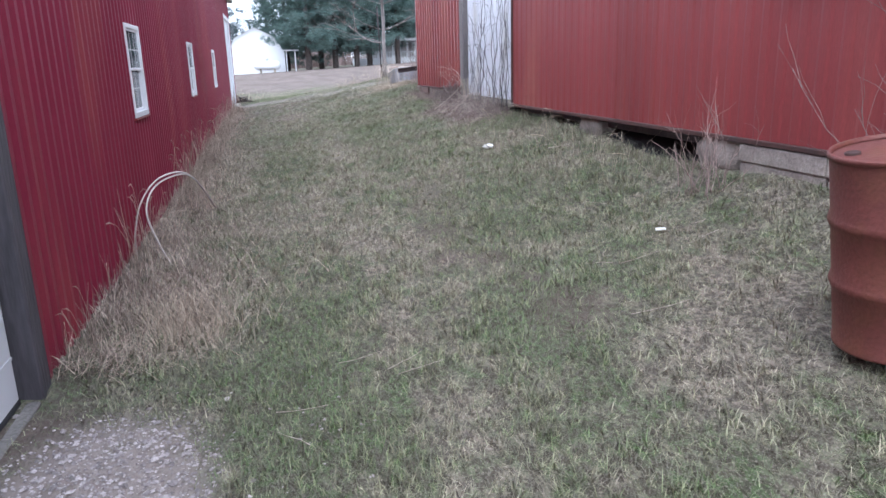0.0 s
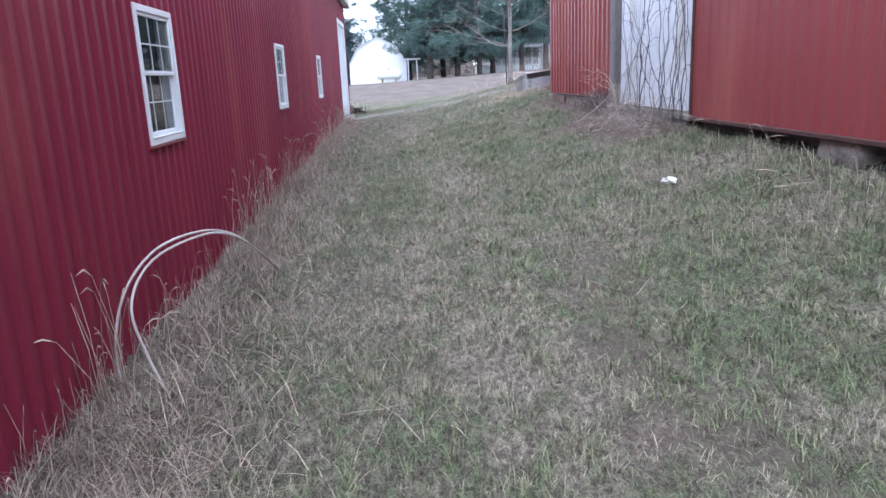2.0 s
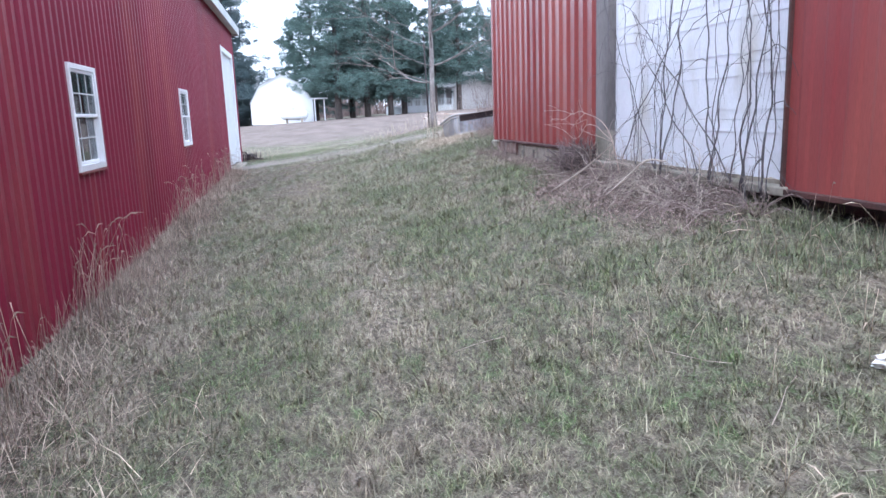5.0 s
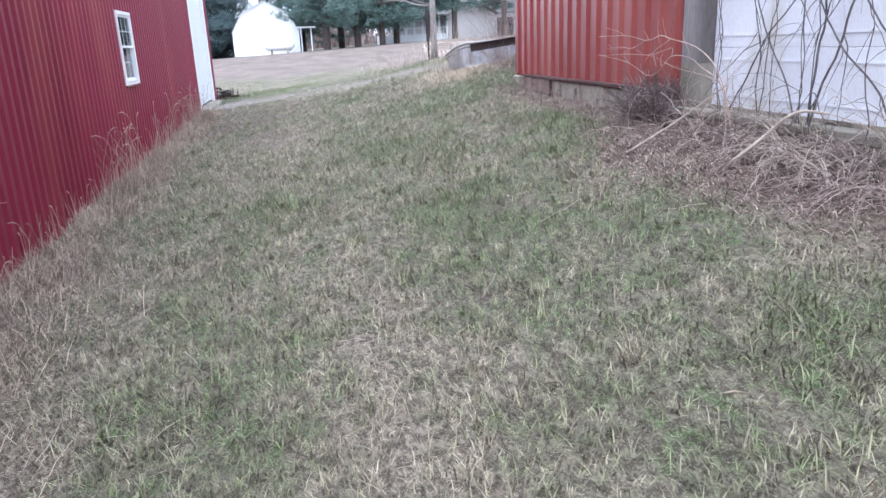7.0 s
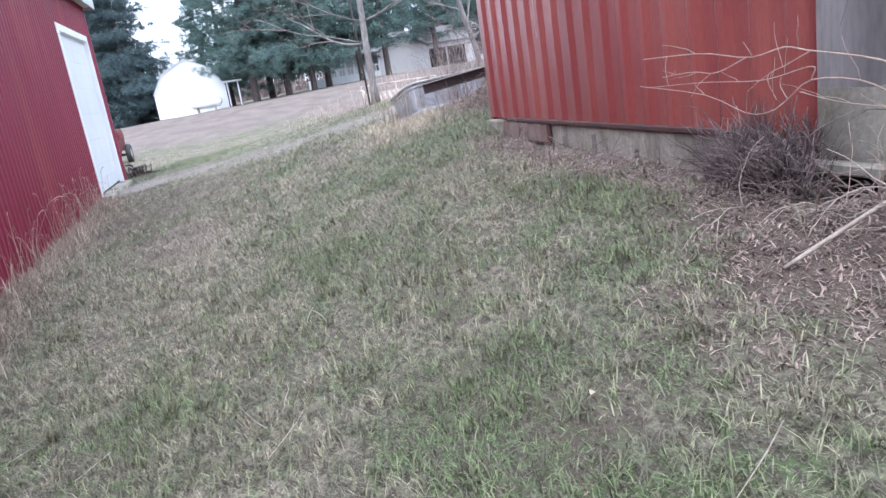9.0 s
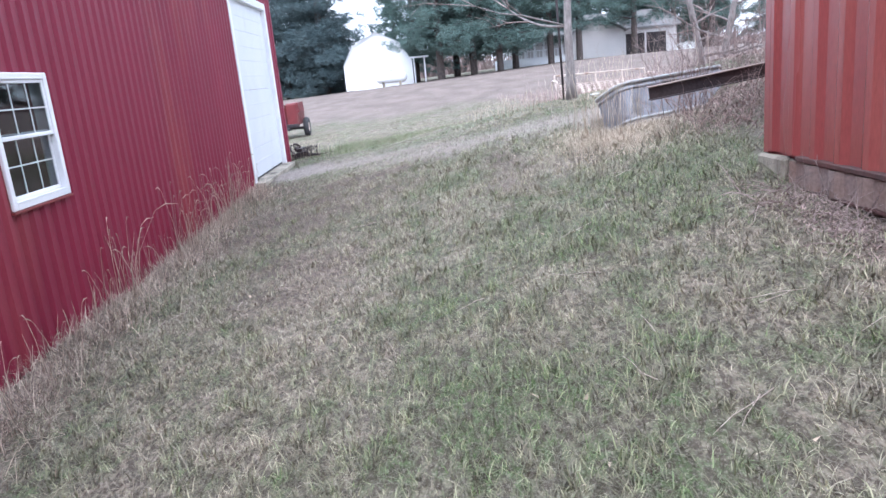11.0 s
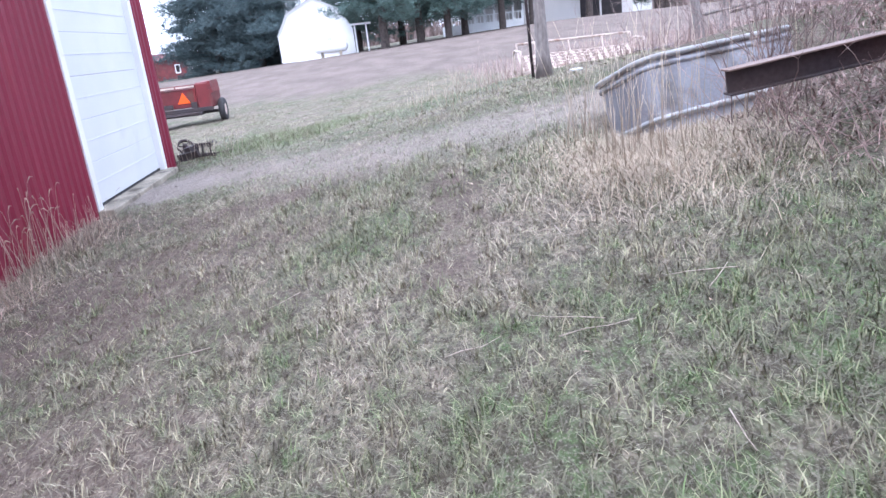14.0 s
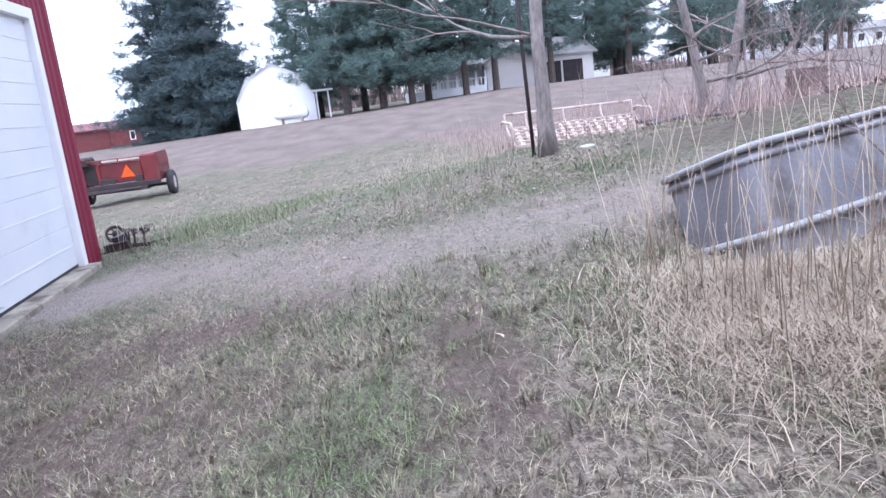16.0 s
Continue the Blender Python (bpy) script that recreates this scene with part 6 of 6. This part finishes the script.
for dx in (-1.95, -0.72):
    part("side_frame", boxes((bx0 + dx, by0 - 0.04, bz + 0.5, bx0 + dx + 0.08, by0 - 0.001, bz + 1.25), bevel=0.008), M_REDTRIM, baler)
part("lower_beam", boxes((bx0 - 2.6, by0 - 0.12, bz + 0.46, bx0 - 0.15, by0 + 0.1, bz + 0.6), bevel=0.01), M_RUSTDARK, baler)
part("feed_housing", boxes((bx0 - 2.78, by0 - 0.05, bz + 0.62, bx0 - 2.32, by0 + 0.0, bz + 1.18), bevel=0.02), M_IMPL, baler)
part("twine_hood", boxes((bx0 - 2.7, by0 - 0.12, bz + 1.2, bx0 - 2.1, by0 + 0.5, bz + 1.5), bevel=0.05), M_RUSTDARK, baler)
# Nothing is cut here: a dark plate paints the opening's shade.
part("feed_opening", boxes((bx0 - 2.3, by0 - 0.006, bz + 0.66, bx0 - 1.97, by0 - 0.002, bz + 1.2)), M_DARK, baler, "dark plate painting the shade of an opening in the side")
tip = Matrix.Translation((bx0 - 0.42, by0 - 0.05, bz + 1.2)) @ Euler((0, radians(-8), 0)).to_matrix().to_4x4()
part("flared_chute", boxes((-0.2, -0.02, -0.2, 0.34, 0.02, 0.2), (0.30, 0.02, -0.2, 0.34, 1.3, 0.2), bevel=0.008, turn=tip), M_IMPL, baler)
tubes("guard_rail", [([(bx0 - 2.9, by0 - 0.2, bz + 0.5), (bx0 - 2.85, by0 - 0.2, bz + 1.3), (bx0 - 2.4, by0 - 0.15, bz + 1.52), (bx0 - 2.05, by0 - 0.1, bz + 1.3)], 0.025)], M_IMPL, baler, sides=6)
tubes("drive_shaft", [([(bx0 - 2.6, by0 - 0.35, bz + 0.38), (bx0 - 0.7, by0 - 0.3, bz + 0.42)], 0.035)], M_RUSTDARK, baler, sides=6)
part("flywheel_guard", boxes((bx0 - 1.9, by0 - 0.09, bz + 0.62, bx0 - 1.45, by0 - 0.03, bz + 0.78), bevel=0.01), M_RUSTDARK, baler)
part("gear_cover", boxes((bx0 - 0.85, by0 - 0.08, bz + 0.6, bx0 - 0.64, by0 - 0.03, bz + 0.8), bevel=0.01), M_RUSTDARK, baler)
for wx, wy in ((bx0 + 0.06, by0 + 0.6), (bx0 - 2.5, by0 + 0.6)):
    wheel = lathe("wheel", [(0.20, -0.09), (0.36, -0.10), (0.41, -0.05), (0.41, 0.05), (0.36, 0.10), (0.20, 0.09)], (wx, wy, bz + 0.41), M_TYRE, baler, 24, turn=Matrix.Rotation(radians(90), 4, "Y"))
    lathe("rim", [(0.001, 0.03), (0.1, 0.05), (0.2, 0.085), (0.2, -0.085), (0.1, -0.05), (0.001, -0.03)], (wx, wy, bz + 0.41), M_CREAM, wheel, 18, "pale steel rim", Matrix.Rotation(radians(90), 4, "Y"))

# ---- scrap by the shed corner ----
def tilted(name, size, at, turn, material, label, category="scrap"):
    m = Matrix.Translation(at) @ Euler([radians(a) for a in turn]).to_matrix().to_4x4()
    t = thing(name, at, label, category)
    part("plate", boxes((-size[0] / 2, -size[1] / 2, -size[2] / 2, size[0] / 2, size[1] / 2, size[2] / 2), bevel=0.006, turn=m), material, t)
    return t, m


t, m = tilted("plough_blade", (0.6, 0.05, 0.12), (0.24, 27.75, 0.58), (12, -8, -38), M_RUSTDARK, "rusty implement blade lying by the shed corner")
part("bracket", boxes((-0.1, 0.03, -0.05, 0.08, 0.2, 0.14), bevel=0.006, turn=m), M_RUSTDARK, t)
t, m = tilted("implement_frame", (0.4, 0.06, 0.06), (0.52, 27.8, 0.56), (0, 4, 10), M_RUSTDARK, "rusted implement frame in the grass")
for xx in (-0.12, -0.04, 0.1):
    part("tine", boxes((xx, -0.02, 0.03, xx + 0.03, 0.02, 0.22), turn=m), M_RUSTDARK, t)
t, m = tilted("coiled_wire", (0.3, 0.05, 0.05), (0.15, 29.3, 0.6), (0, 0, 0), M_RUSTDARK, "tangle of dark wire and old iron")
tubes("coil", [([(0.15 + 0.3 * math.cos(a + k) * (1 - 0.1 * k), 29.3 + 0.2 * math.sin(2 * a + k), 0.58 + 0.06 * math.sin(2.3 * a + 1.7 * k)) for a in np.linspace(0, 6.28, 18)], 0.008) for k in range(5)], M_RUSTDARK, t, sides=4)

old = thing("iron_scrap", (-0.02, 28.6, 0.62), "small rusted iron wheel leaning in the scrap", "scrap")
tilt = Matrix.Rotation(radians(55), 4, "X") @ Matrix.Rotation(radians(20), 4, "Y")
lathe("felloe", [(0.12, -0.025), (0.155, -0.025), (0.155, 0.025), (0.12, 0.025), (0.12, -0.025)], (0.0, 28.6, 0.66), M_RUSTDARK, old, 20, turn=tilt)
lathe("hub", [(0.001, -0.05), (0.05, -0.05), (0.05, 0.05), (0.001, 0.05)], (0.0, 28.6, 0.66), M_RUSTDARK, old, 10, turn=tilt)
for k in range(6):
    d = tilt @ Vector((math.cos(k * 1.047), math.sin(k * 1.047), 0))
    c = Vector((0.0, 28.6, 0.66))
    tubes("spoke", [([c + d * 0.04, c + d * 0.13], 0.012)], M_RUSTDARK, old, sides=5)
tubes_at = [(-0.3, 28.2), (0.1, 28.05), (0.55, 28.15)]
rod = thing("iron_rod", (0.1, 28.1, 0.6), "long thin rusty rod lying across the scrap", "rod")
tubes("shaft", [([(u, v, gz(u, v) + 0.06) for u, v in tubes_at] + [(1.0, 28.3, gz(1.0, 28.3) + 0.05)], 0.014)], M_RUSTDARK, rod, sides=5)

# ---- old bench glider under the tree ----
GX, GY = 6.58, 27.4
gzv = gz(GX + 1, GY) - 0.04
bench = thing("glider_bench", (GX + 1.0, GY, gzv), "old cream metal glider bench with a slatted seat", "bench")
for xx in (0.0, 0.35, 1.0, 1.65, 2.2):
    tubes("back_tube", [(smooth_run([(GX + xx, GY - 0.15, gzv + 0.06), (GX + xx, GY + 0.27, gzv + 0.3), (GX + xx, GY + 0.38, gzv + 0.544)], 10), 0.02)], M_CREAM, bench, sides=6)
tubes("top_rail", [([(GX, GY + 0.38, gzv + 0.544), (GX + 2.2, GY + 0.38, gzv + 0.531)], 0.022)], M_CREAM, bench, sides=6)
for k in range(6):
    part("seat_slat", boxes((GX + 0.05, GY - 0.2 + k * 0.09, gzv + 0.06 + k * 0.05, GX + 2.15, GY - 0.15 + k * 0.09, gzv + 0.078 + k * 0.05), bevel=0.004), M_CREAM, bench)
lean = Matrix.Translation((GX, GY - 0.2, gzv + 0.045)) @ Matrix.Rotation(radians(29), 4, "X")
for k in range(14):
    part("seat_strap", boxes((0.1 + k * 0.15, 0.0, 0.0, 0.165 + k * 0.15, 0.56, 0.012), turn=lean), M_CREAM, bench)
for xx in (-0.06, 2.26):
    tubes("arm_frame", [(smooth_run([(GX + xx, GY - 0.22, gzv + 0.000), (GX + xx, GY - 0.24, gzv + 0.384), (GX + xx, GY, gzv + 0.422), (GX + xx, GY + 0.4, gzv + 0.397), (GX + xx, GY + 0.42, gzv)], 18), 0.022)], M_CREAM, bench, sides=6)
part("front_skirt", boxes((GX, GY - 0.215, gzv + 0.03, GX + 2.2, GY - 0.2, gzv + 0.07)), M_CREAM, bench)

for k, (u, v, L, turn) in enumerate(((9.2, 27.1, 1.3, 4), (9.9, 26.8, 1.0, -12), (8.9, 26.7, 0.8, 18))):
    tilted("scrap_board", (L, 0.14, 0.05), (u, v, gz(u, v) + 0.07), (8, 3 - 4 * k, turn), M_DARKPOST, "rotten dark board lying beside the old bench", "board")
tagged(part("pale_slab", boxes((-0.08, -0.06, 0, 0.08, 0.06, 0.035), bevel=0.01, turn=Matrix.Translation((6.72, 24.45, gz(6.72, 24.45) + 0.005)) @ Euler((0.05, -0.06, 0.3)).to_matrix().to_4x4()), M_FASCIA),
       "pale flat slab at the foot of the bare tree", "slab")

# ---- old brick chimney stump at the field edge ----
cxs, cys = 16.2, 33.5
cz = gz(cxs, cys)
stump = thing("brick_stump", (cxs, cys, cz), "old square red-brown brick pier in the weeds", "pier")
part("core", boxes((cxs - 0.34, cys - 0.32, cz - 0.06, cxs + 0.36, cys + 0.32, cz + 0.82)), M_BRICK, stump)
row = 0
for zz in np.arange(cz - 0.06, cz + 0.85, 0.085):
    for k in range(3):
        o = 0.1 if row % 2 else 0.0
        part("brick", boxes((cxs - 0.36 + k * 0.245 + o, cys - 0.34, zz, cxs - 0.36 + k * 0.245 + 0.235 + o, cys + 0.34, zz + 0.075), bevel=0.005), M_BRICK, stump)
    row += 1
